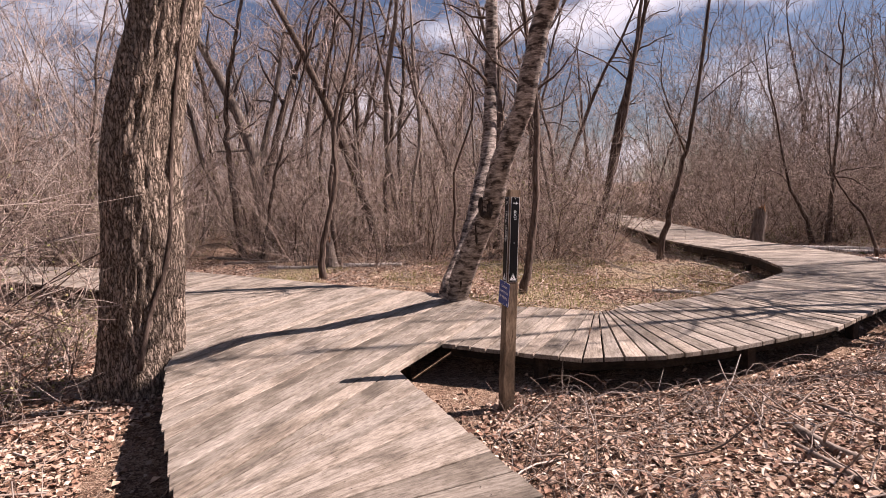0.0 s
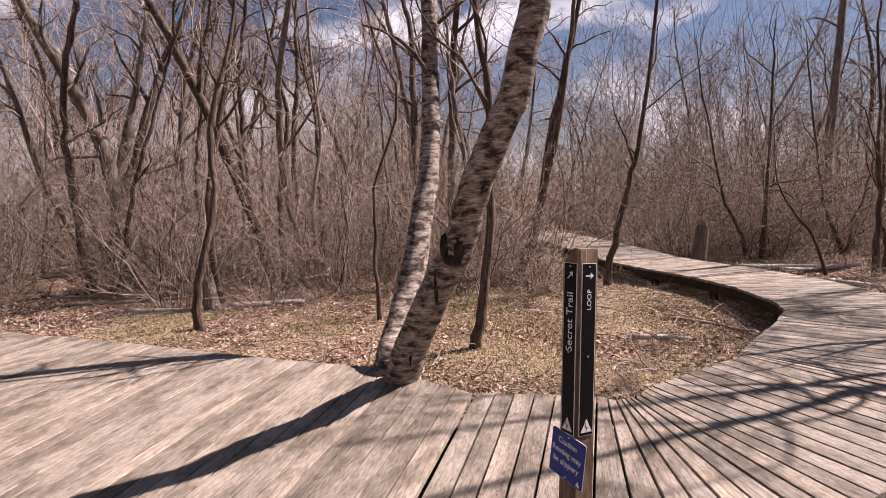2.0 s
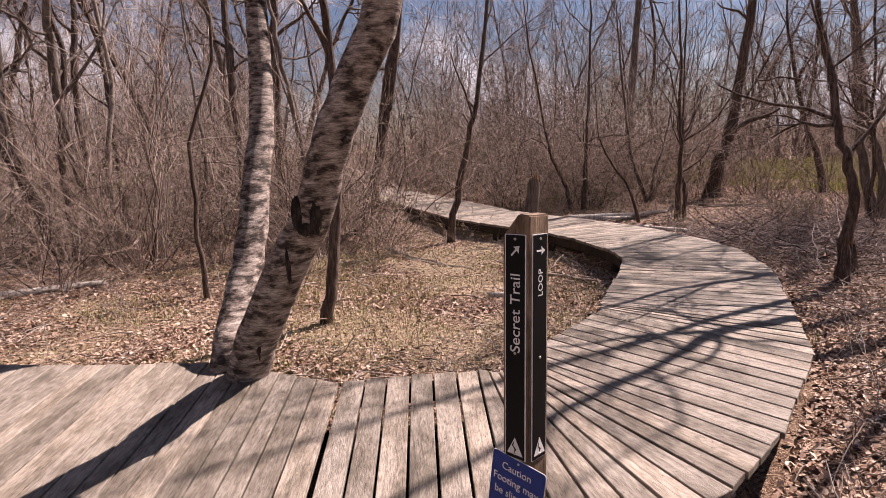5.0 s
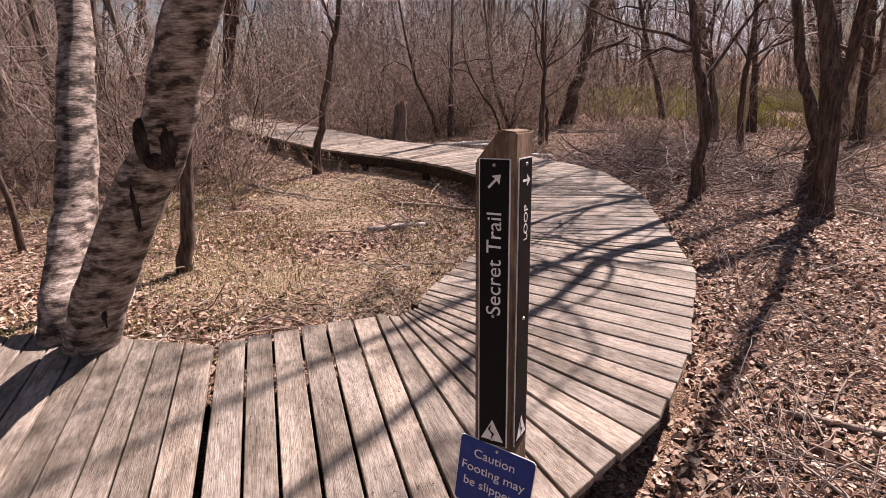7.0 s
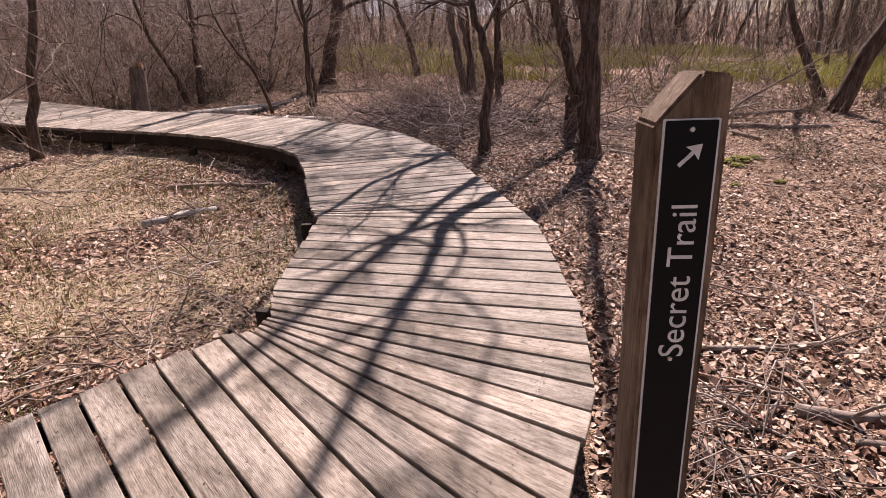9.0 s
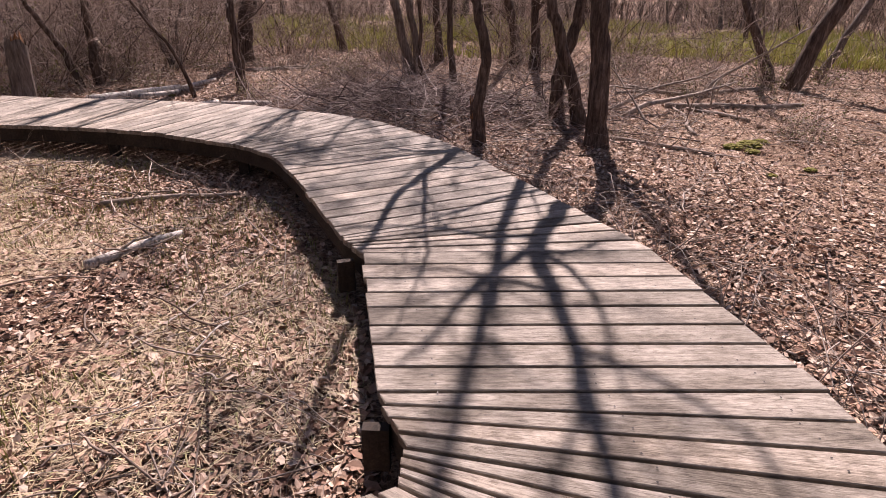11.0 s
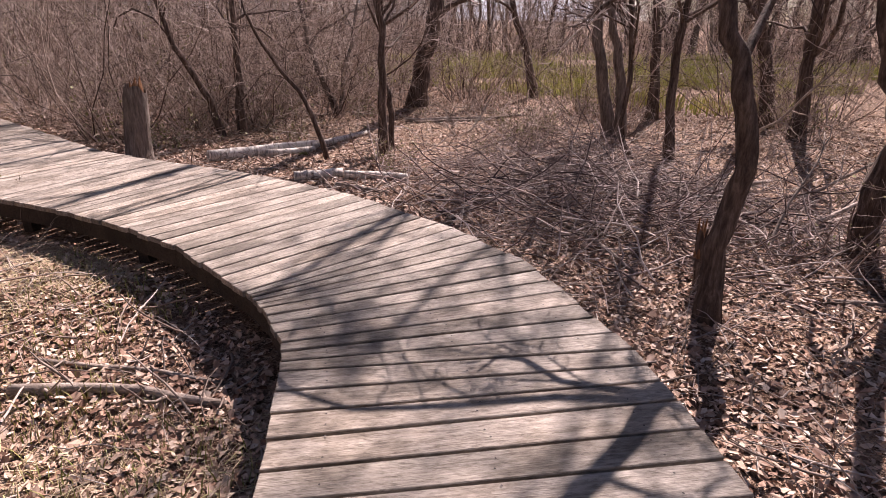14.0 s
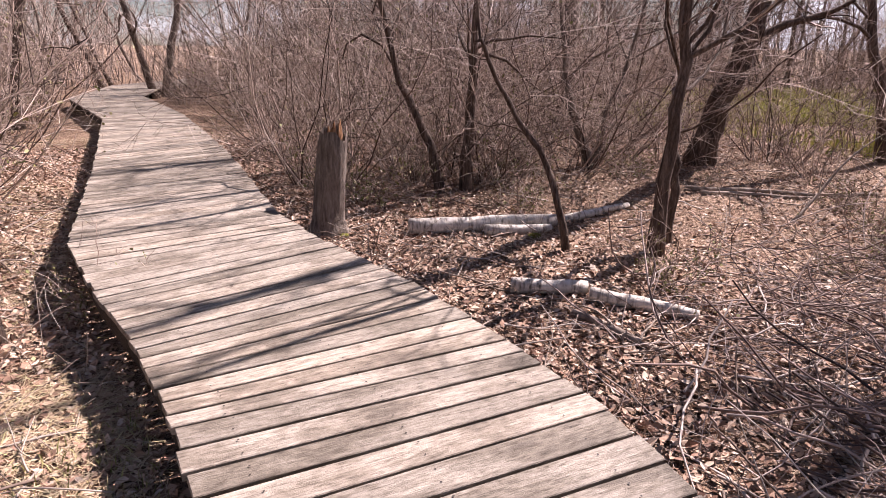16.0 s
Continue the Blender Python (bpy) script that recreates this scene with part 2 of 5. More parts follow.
M_BRUSH = island_material("brushwood", [(0.0, (0.06, 0.042, 0.04)), (0.45, (0.26, 0.19, 0.172)), (0.8, (0.52, 0.42, 0.38)), (1.0, (0.78, 0.68, 0.62))])
M_GRASS = island_material("marsh_grass", [(0.0, (0.4, 0.45, 0.1)), (0.45, (0.66, 0.68, 0.17)), (0.8, (0.8, 0.74, 0.3)), (1.0, (0.8, 0.68, 0.45))], 0.6, 0.3)
M_SPROUT = island_material("ground_sprouts", [(0.0, (0.2, 0.23, 0.06)), (0.4, (0.42, 0.42, 0.13)), (0.8, (0.62, 0.54, 0.26)), (1.0, (0.7, 0.6, 0.38))], 0.7, 0.2)
M_STRAW = island_material("dry_straw", [(0.0, (0.36, 0.24, 0.14)), (0.4, (0.62, 0.48, 0.31)), (0.8, (0.78, 0.64, 0.45)), (1.0, (0.6, 0.58, 0.26))], 0.6, 0.3)
M_BUD = island_material("leaf_buds", [(0.0, (0.2, 0.21, 0.07)), (0.6, (0.36, 0.35, 0.13)), (1.0, (0.46, 0.4, 0.2))], 0.6, 0.3)
M_MOSS = island_material("moss", [(0.0, (0.16, 0.15, 0.035)), (1.0, (0.3, 0.28, 0.07))], 0.9, 0.1)
M_BLACK = plain_material("black_sign_face", (0.006, 0.006, 0.007), 0.45, 0.12)
M_WHITE = plain_material("white_sign_print", (0.74, 0.74, 0.72), 0.5, 0.4)
M_BLUE = plain_material("blue_sign_face", (0.008, 0.035, 0.22), 0.45, 0.3)
M_NAIL = plain_material("rusty_nail", (0.035, 0.025, 0.02), 0.6, 0.4)
M_STEEL = plain_material("screw_steel", (0.55, 0.54, 0.52), 0.35, 0.5, 1.0)

# ---- mesh tools ----
rng = random.Random(11)


def mesh_object(name, verts, faces, mat, parent=None, smooth=True, label=""):
    me = bpy.data.meshes.new(name)
    me.from_pydata(verts, [], faces)
    if smooth:
        me.polygons.foreach_set("use_smooth", [True] * len(me.polygons))
    me.materials.append(mat)
    ob = new(name, me)
    if parent is not None:
        ob.parent = parent
    if label:
        ob["label"] = label
    return ob


def part(name, bm, mat, parent, label=""):
    me = bpy.data.meshes.new(name)
    bm.to_mesh(me)
    bm.free()
    me.materials.append(mat)
    ob = new(name, me)
    if parent is not None:
        ob.parent = parent
    if label:
        ob["label"] = label
    return ob


class Tubes:
    """Collects tapered tubes along polylines into one mesh."""

    def __init__(self):
        self.v, self.f = [], []

    def add(self, pts, radii, sides=5, cap=False, rough=0.0, rnd=None):
        p = np.asarray(pts, float)
        t = np.gradient(p, axis=0)
        t /= np.linalg.norm(t, axis=1)[:, None] + 1e-9
        ref = np.array([0.31, 0.9, 0.3]) if abs(t[0, 2]) > 0.7 else np.array([0.05, 0.1, 0.99])
        u = np.cross(t, ref)
        u /= np.linalg.norm(u, axis=1)[:, None] + 1e-9
        w = np.cross(t, u)
        a = np.arange(sides) * (2 * math.pi / sides)
        ring = np.cos(a)[None, :, None] * u[:, None, :] + np.sin(a)[None, :, None] * w[:, None, :]
        r = np.asarray(radii, float)[:, None, None]
        if rough:
            r = r * (1 + rough * np.random.RandomState(len(self.v) % 9973).uniform(-1, 1, (len(p), sides, 1)))
        q = p[:, None, :] + ring * r
        o = len(self.v)
        self.v.extend(map(tuple, q.reshape(-1, 3)))
        for i in range(len(p) - 1):
            b = o + i * sides
            for k in range(sides):
                k2 = (k + 1) % sides
                self.f.append((b + k, b + k2, b + sides + k2, b + sides + k))
        if cap:
            self.f.append(tuple(range(o + sides - 1, o - 1, -1)))
            e = o + (len(p) - 1) * sides
            self.f.append(tuple(range(e, e + sides)))

    def object(self, name, mat, parent=None, label="", smooth=True):
        return mesh_object(name, self.v, self.f, mat, parent, smooth, label)


def wander(start, way, length, steps, bend, rnd, lift=0.0):
    """A crooked polyline from start."""
    p, d = Vector(start), Vector(way).normalized()
    out = [tuple(p)]
    for _ in range(steps):
        d = (d + Vector((rnd.gauss(0, bend), rnd.gauss(0, bend), rnd.gauss(0, bend) + lift))).normalized()
        p = p + d * (length / steps)
        out.append(tuple(p))
    return out


def taper(n, r0, r1):
    return [r0 + (r1 - r0) * i / (n - 1) for i in range(n)]


def spread(d, rnd, low, high):
    """A way that leaves d by between low and high degrees."""
    d = Vector(d).normalized()
    side = d.cross(Vector((rnd.gauss(0, 1), rnd.gauss(0, 1), rnd.gauss(0, 1)))).normalized()
    a = radians(rnd.uniform(low, high))
    return d * math.cos(a) + side * math.sin(a)


def grow(tubes, fine, pts, r0, rnd, level, count, length, lowest=0.3, angle=(28, 65), inner=0):
    """Limbs along a polyline, and their own twigs, level by level."""
    n = len(pts)
    for _ in range(count):
        s = lowest + (1 - lowest) * rnd.random() ** 0.85
        i = min(int(s * (n - 1)), n - 2)
        k = s * (n - 1) - i
        a, b = Vector(pts[i]), Vector(pts[i + 1])
        start, way = a.lerp(b, k), spread(b - a, rnd, *angle)
        ln = length * rnd.uniform(0.5, 1.15) * (1.15 - 0.6 * s)
        r = max(r0 * (1 - 0.75 * s) * rnd.uniform(0.35, 0.6), 0.0034)
        steps = 5 if level > 1 else (4 if level == 1 else 3)
        line = wander(start, way, ln, steps, 0.27, rnd, 0.04)
        (tubes if level > 1 else fine).add(line, taper(steps + 1, r, max(r * 0.3, 0.0022)), 5 if level > 1 else 3)
        if level > 0:
            grow(tubes, fine, line, r, rnd, level - 1, max(3, int((inner or count) * 0.62)) if level > 1 else rnd.randint(5, 9), ln * 0.55, 0.15)


def trunk_line(points, steps=3):
    """A smooth line through guide points (Catmull-Rom)."""
    p = [Vector(q) for q in points]
    p = [p[0] * 2 - p[1]] + p + [p[-1] * 2 - p[-2]]
    out = []
    for i in range(1, len(p) - 2):
        for k in range(steps):
            t = k / steps
            a, b, c, d = p[i - 1], p[i], p[i + 1], p[i + 2]
            out.append(tuple(0.5 * (2 * b + (c - a) * t + (2 * a - 5 * b + 4 * c - d) * t * t + (3 * b - a - 3 * c + d) * t ** 3)))
    out.append(tuple(p[-2]))
    return out


def smooth_noise(x, y, s):
    return noise.noise(Vector((x * s, y * s, 3.7)))

# ---- plan of the boardwalk: pairs of edge points, with the deck's top at z = 0 ----
APPROACH = [((7.3, 3.4), (5.9, 2.5)), ((2.81, 9.66), (1.42, 8.98)), ((1.65, 11.42), (1.12, 9.42))]
JUNCTION = [((2.29, 13.82), (1.115, 9.42)), ((1.40, 14.62), (0.40, 10.30)), ((0.52, 14.95), (-0.32, 11.32)), ((0.0, 15.20), (-0.60, 11.85)),
            ((-0.50, 15.44), (-0.98, 12.45)), ((-1.30, 15.80), (-1.80, 13.40)), ((-4.0, 16.95), (-4.3, 15.05)),
            ((-8.0, 17.9), (-7.6, 16.1)), ((-14.0, 18.6), (-13.8, 16.8))]
OUTLINE = [((7.3, 3.4), (5.9, 2.5)), ((2.81, 9.66), (1.42, 8.98)), ((1.65, 11.40), (0.40, 10.30)), ((2.28, 13.82), (-0.32, 11.32)),
           ((1.40, 14.62), (-0.60, 11.85)), ((0.52, 14.95), (-0.98, 12.45)), ((-0.83, 15.60), (-1.80, 13.40)), ((-4.0, 16.95), (-4.3, 15.05)),
           ((-8.0, 17.9), (-7.6, 16.1)), ((-14.0, 18.6), (-13.8, 16.8))]
LOOP_WALK = [((1.87, 12.19), (2.30, 13.83)), ((2.72, 11.90), (3.23, 13.63)), ((3.10, 11.80), (3.35, 13.54)), ((3.78, 11.92), (3.50, 13.58)),
             ((4.38, 12.20), (3.72, 13.80)), ((5.47, 12.90), (4.78, 14.46)), ((5.70, 13.14), (4.85, 14.56)), ((6.10, 13.57), (4.95, 14.70)),
             ((7.12, 14.69), (5.87, 15.71)), ((7.36, 14.99), (6.15, 16.05)), ((7.60, 15.41), (6.29, 16.26)), ((7.89, 15.97), (6.42, 16.64)),
             ((8.05, 16.70), (6.46, 16.88)), ((8.09, 17.90), (6.50, 17.88)), ((8.02, 18.45), (6.42, 18.47)), ((7.81, 19.50), (6.25, 19.22)),
             ((7.48, 20.50), (5.95, 20.12)), ((7.25, 21.40), (5.65, 21.22)), ((7.05, 25.0), (5.45, 24.4)), ((6.50, 30.0), (4.98, 29.8)),
             ((5.40, 35.6), (3.60, 35.2)), ((5.9, 40.0), (4.1, 41.0)), ((9.0, 45.0), (7.6, 46.5))]
PITCH, THICK = 0.162, 0.038
GROUND = -0.33


def rungs(pairs, wedge):
    """Edge-to-edge joints, one for each plank's start, at an even pitch along the outer edge."""
    out = []
    for (a, b), (c, d) in zip(pairs, pairs[1:]):
        a, b, c, d = (Vector((*q, 0)) for q in (a, b, c, d))
        n = max(1, round(max((c - a).length * 0.5 + (d - b).length * 0.5, wedge * max((c - a).length, (d - b).length)) / PITCH))
        out += [(a.lerp(c, i / n), b.lerp(d, i / n)) for i in range(n)]
    out.append((Vector((*pairs[-1][0], 0)), Vector((*pairs[-1][1], 0))))
    return out


LINES = []
for pairs in (OUTLINE, LOOP_WALK):
    for (a, b), (c, d) in zip(pairs, pairs[1:]):
        LINES.append((((a[0] + b[0]) / 2, (a[1] + b[1]) / 2), ((c[0] + d[0]) / 2, (c[1] + d[1]) / 2), (math.dist(a, b) + math.dist(c, d)) / 4))


def off_deck(x, y):
    """Metres from the boardwalk's edge (negative on it)."""
    best = 99.0
    for (ax, ay), (bx, by), half in LINES:
        dx, dy = bx - ax, by - ay
        t = max(0.0, min(1.0, ((x - ax) * dx + (y - ay) * dy) / (dx * dx + dy * dy)))
        best = min(best, math.hypot(x - ax - t * dx, y - ay - t * dy) - half)
    return best


def off_deck_many(x, y):
    """off_deck for whole arrays."""
    best = np.full(len(x), 99.0)
    for (ax, ay), (bx, by), half in LINES:
        dx, dy = bx - ax, by - ay
        t = np.clip(((x - ax) * dx + (y - ay) * dy) / (dx * dx + dy * dy), 0, 1)
        best = np.minimum(best, np.hypot(x - ax - t * dx, y - ay - t * dy) - half)
    return best


def ground_z(x, y):
    far = math.hypot(x - 4, y - 13)
    z = GROUND + 0.045 * smooth_noise(x, y, 0.55) + 0.02 * smooth_noise(x + 40, y, 1.9)
    return z + (0.12 * smooth_noise(x, y, 0.11) * min(1.0, far / 14))


def plank_mesh(a0, b0, a1, b1, gap):
    """One tapered board between two joints; local x runs along it. Returns the mesh and its pose."""
    mid = (a0 + b0 + a1 + b1) / 4
    along = ((b0 + b1) - (a0 + a1)).normalized()
    side = Vector((0, 0, 1)).cross(along)
    m = Matrix.Translation(mid) @ Matrix((along, side, (0, 0, 1))).transposed().to_4x4()
    inv = m.inverted()
    over_a, over_b = rng.uniform(-0.006, 0.016), rng.uniform(-0.006, 0.016)
    q = [inv @ p for p in (a0, b0, b1, a1)]
    s = 1 if q[3].y > q[0].y else -1
    wa, wb = max(abs(q[3].y - q[0].y), 0.012), max(abs(q[2].y - q[1].y), 0.012)
    ga, gb = min(gap, wa * 0.35) / 2, min(gap, wb * 0.35) / 2
    c = [(q[0].x - over_a, q[0].y + s * ga), (q[1].x + over_b, q[1].y + s * gb), (q[2].x + over_b, q[2].y - s * gb), (q[3].x - over_a, q[3].y - s * ga)]
    if s < 0:
        c = [c[3], c[2], c[1], c[0]]
    e = 0.0035
    top = [(c[0][0] + e, c[0][1] + e), (c[1][0] - e, c[1][1] + e), (c[2][0] - e, c[2][1] - e), (c[3][0] + e, c[3][1] - e)]
    w = [rng.uniform(-0.003, 0.003) for _ in range(4)]
    v = [(x, y, -THICK + h) for (x, y), h in zip(c, w)] + [(x, y, -e + h) for (x, y), h in zip(c, w)] + [(x, y, h) for (x, y), h in zip(top, w)]
    f = [(3, 2, 1, 0), (8, 9, 10, 11)]
    for k in range(4):
        k2 = (k + 1) % 4
        f += [(k, k2, 4 + k2, 4 + k), (4 + k, 4 + k2, 8 + k2, 8 + k)]
    return v, f, m


def boardwalk(name, pairs, label, nearest, wedge, gap, inner=0.87, joist_ends=()):
    """Planks on two stringers and short posts. nearest: how many planks, from the start, are pieces of their own."""
    top = tagged(new(name), label, "boardwalk", "", "structure")
    rs = rungs(pairs, wedge)
    rs = [(a.lerp(c, u), b.lerp(d, u)) for (a, b), (c, d), u in ((p, q, rng.uniform(0, 0.09)) for p, q in zip(rs, rs[1:] + rs[-1:]))]
    far_v, far_f = [], []
    for i, ((a0, b0), (a1, b1)) in enumerate(zip(rs, rs[1:])):
        v, f, m = plank_mesh(a0, b0, a1, b1, gap)
        if nearest[0] <= i < nearest[1]:
            me = bpy.data.meshes.new("plank")
            me.from_pydata(v, [], f)
            me.materials.append(M_PLANK)
            ob = new("plank", me)
            ob.parent = top
            ob.matrix_basis = m
        else:
            o = len(far_v)
            far_v += [tuple(m @ Vector(p)) for p in v]
            far_f += [tuple(o + k for k in q) for q in f]
    if far_v:
        tagged(mesh_object("planking", far_v, far_f, M_PLANK, top, False), kind="stuff")
    nail_v, nail_f = [], []
    for (a0, b0), (a1, b1) in list(zip(rs, rs[1:]))[nearest[0]:nearest[1]]:
        for s in (0.13, 0.5, 0.87):
            for k in (0.27, 0.73):
                c = a0.lerp(b0, s).lerp(a1.lerp(b1, s), k + rng.uniform(-0.06, 0.06)) + Vector((rng.uniform(-0.015, 0.015), rng.uniform(-0.015, 0.015), 0.0042))
                if (a1.lerp(b1, s) - a0.lerp(b0, s)).length > 0.09:
                    o = len(nail_v)
                    nail_v += [(c.x + 0.0045 * math.cos(q), c.y + 0.0045 * math.sin(q), c.z) for q in (0, 1.05, 2.09, 3.14, 4.19, 5.24)]
                    nail_f.append(tuple(range(o, o + 6)))
    tagged(mesh_object("nail_heads", nail_v, nail_f, M_NAIL, top, False), kind="stuff")
    for s in (0.13, 0.5, inner):
        line = [a.lerp(b, s) for a, b in rs]
        v, f = [], []
        for j, p in enumerate(line):
            t = (line[min(j + 1, len(line) - 1)] - line[max(j - 1, 0)]).normalized()
            n = Vector((-t.y, t.x, 0)) * 0.022
            zt, zb = -THICK - 0.006, -THICK - 0.135
            v += [(p.x + n.x, p.y + n.y, zt), (p.x - n.x, p.y - n.y, zt), (p.x - n.x, p.y - n.y, zb), (p.x + n.x, p.y + n.y, zb)]
            if j:
                o = 4 * (j - 1)
                f += [(o + k, o + (k + 1) % 4, o + 4 + (k + 1) % 4, o + 4 + k) for k in range(4)]
        mesh_object("stringer", v, f, M_BEAM, top, False, "timber stringer under the planks, coloured darker for the deck's shade")
    for p, turn in joist_ends:
        bm = bmesh.new()
        bmesh.ops.create_cube(bm, size=1, matrix=pose(p[0], p[1], -0.17, 0, 0, turn) @ Matrix.Diagonal((0.045, 0.10, 0.2, 1)))
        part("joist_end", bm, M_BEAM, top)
    for j in range(6, len(rs) - 1, 12):
        for s in (0.1, 0.9):
            p = rs[j][0].lerp(rs[j][1], s)
            bm = bmesh.new()
            bmesh.ops.create_cube(bm, size=1, matrix=pose(p.x, p.y, -0.30, 0, 0, 30) @ Matrix.Diagonal((0.089, 0.089, 0.46, 1)))
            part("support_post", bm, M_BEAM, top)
    return top


boardwalk("boardwalk_approach", APPROACH, "weathered grey-brown plank boardwalk leading to a junction", (18, 150), 0.6, 0.011)
boardwalk("boardwalk_junction", JUNCTION, "weathered grey-brown plank deck where two walks meet", (0, 110), 0.6, 0.011)
boardwalk("boardwalk_loop", LOOP_WALK, "weathered grey-brown plank boardwalk curving through bare woods", (0, 215), 1.0, 0.015, 0.978, (((4.78, 14.58), 40), ((3.62, 13.76), 20)))

# ---- ground ----
def ground_sheet():
    xs = sorted({round(x, 3) for x in list(np.arange(-10, 26.01, 0.3)) + list(np.arange(-60, 80, 4.0)) + [-900, -400, -200, -120, 130, 220, 400, 900]})
    ys = sorted({round(y, 3) for y in list(np.arange(2, 30.01, 0.3)) + list(np.arange(-50, 100, 4.0)) + [-900, -400, -200, -100, 150, 250, 450, 900]})
    v = [(x, y, ground_z(x, y)) for y in ys for x in xs]
    w = len(xs)
    f = [(j * w + i, j * w + i + 1, (j + 1) * w + i + 1, (j + 1) * w + i) for j in range(len(ys) - 1) for i in range(w - 1)]
    return tagged(mesh_object("ground", v, f, M_GROUND), "brown woodland floor under last year's leaves", "ground", "", "structure")


ground_sheet()


def leaf_litter():
    rnd = random.Random(5)
    v, f = [], []
    gen = np.random.RandomState(5)
    xs, ys, chance = gen.uniform(-7, 19, 900000), gen.uniform(8, 28, 900000), gen.uniform(0, 1, 900000)
    away = off_deck_many(xs, ys)
    keep = (away > -0.4) & (chance < np.maximum(0.2, 0.95 - np.maximum(away, 0) / 4.5)) & ((away > 0.0) | (chance < 0.1))
    for x, y in list(zip(xs[keep].tolist(), ys[keep].tolist()))[:260000]:
        s = rnd.uniform(0.010, 0.025) + (0.010 if rnd.random() < 0.1 else 0.0)
        z = ground_z(x, y) + rnd.uniform(0.002, 0.028)
        m = Euler((rnd.gauss(0, 0.38), rnd.gauss(0, 0.38), rnd.uniform(0, 6.3))).to_matrix()
        c, curl = Vector((x, y, z)), rnd.uniform(-0.3, 0.6) * s
        w = rnd.uniform(0.5, 0.9)
        o = len(v)
        for px, py, pz in ((-1.25, 0, 0), (-0.4, -w, curl), (0.65, -0.75 * w, 0.6 * curl), (1.2, 0.1, -0.3 * curl), (0.1, w, curl)):
            v.append(tuple(c + m @ Vector((px * s, py * s, pz))))
        f += [(o, o + 1, o + 2, o + 3), (o + 3, o + 4, o)]
    tagged(mesh_object("leaf_litter", v, f, M_LEAF, None, False), "dry curled brown leaves covering the ground", "fallen leaves", "", "stuff")


leaf_litter()


# ---- the sign post in the notch ----
def text_part(name, words, size, m, mat, parent, depth=0.0006):
    cu = bpy.data.curves.new(name, "FONT")
    cu.body, cu.size, cu.align_x, cu.align_y, cu.extrude = words, size, "CENTER", "CENTER", depth
    tmp = bpy.data.objects.new(name, cu)
    scene.collection.objects.link(tmp)
    me = bpy.data.meshes.new_from_object(tmp.evaluated_get(bpy.context.evaluated_depsgraph_get()))
    bpy.data.objects.remove(tmp)
    bpy.data.curves.remove(cu)
    me.materials.clear()
    me.materials.append(mat)
    me.transform(m)
    ob = new(name, me)
    ob.parent = parent
    return ob


def slab(corners, m, thick):
    """A flat shape from its outline, thick along local z."""
    bm = bmesh.new()
    low = [bm.verts.new(m @ Vector((x, y, 0))) for x, y in corners]
    high = [bm.verts.new(m @ Vector((x, y, thick))) for x, y in corners]
    bm.faces.new(list(reversed(low)))
    bm.faces.new(high)
    for i in range(len(corners)):
        k = (i + 1) % len(corners)
        bm.faces.new((low[i], low[k], high[k], high[i]))
    return bm


def rounded(w, h, r, n=4):
    out = []
    for cx, cy, a0 in ((w / 2 - r, h / 2 - r, 0), (-w / 2 + r, h / 2 - r, 90), (-w / 2 + r, -h / 2 + r, 180), (w / 2 - r, -h / 2 + r, 270)):
        for i in range(n + 1):
            a = radians(a0 + 90 * i / n)
            out.append((cx + r * math.cos(a), cy + r * math.sin(a)))
    return out


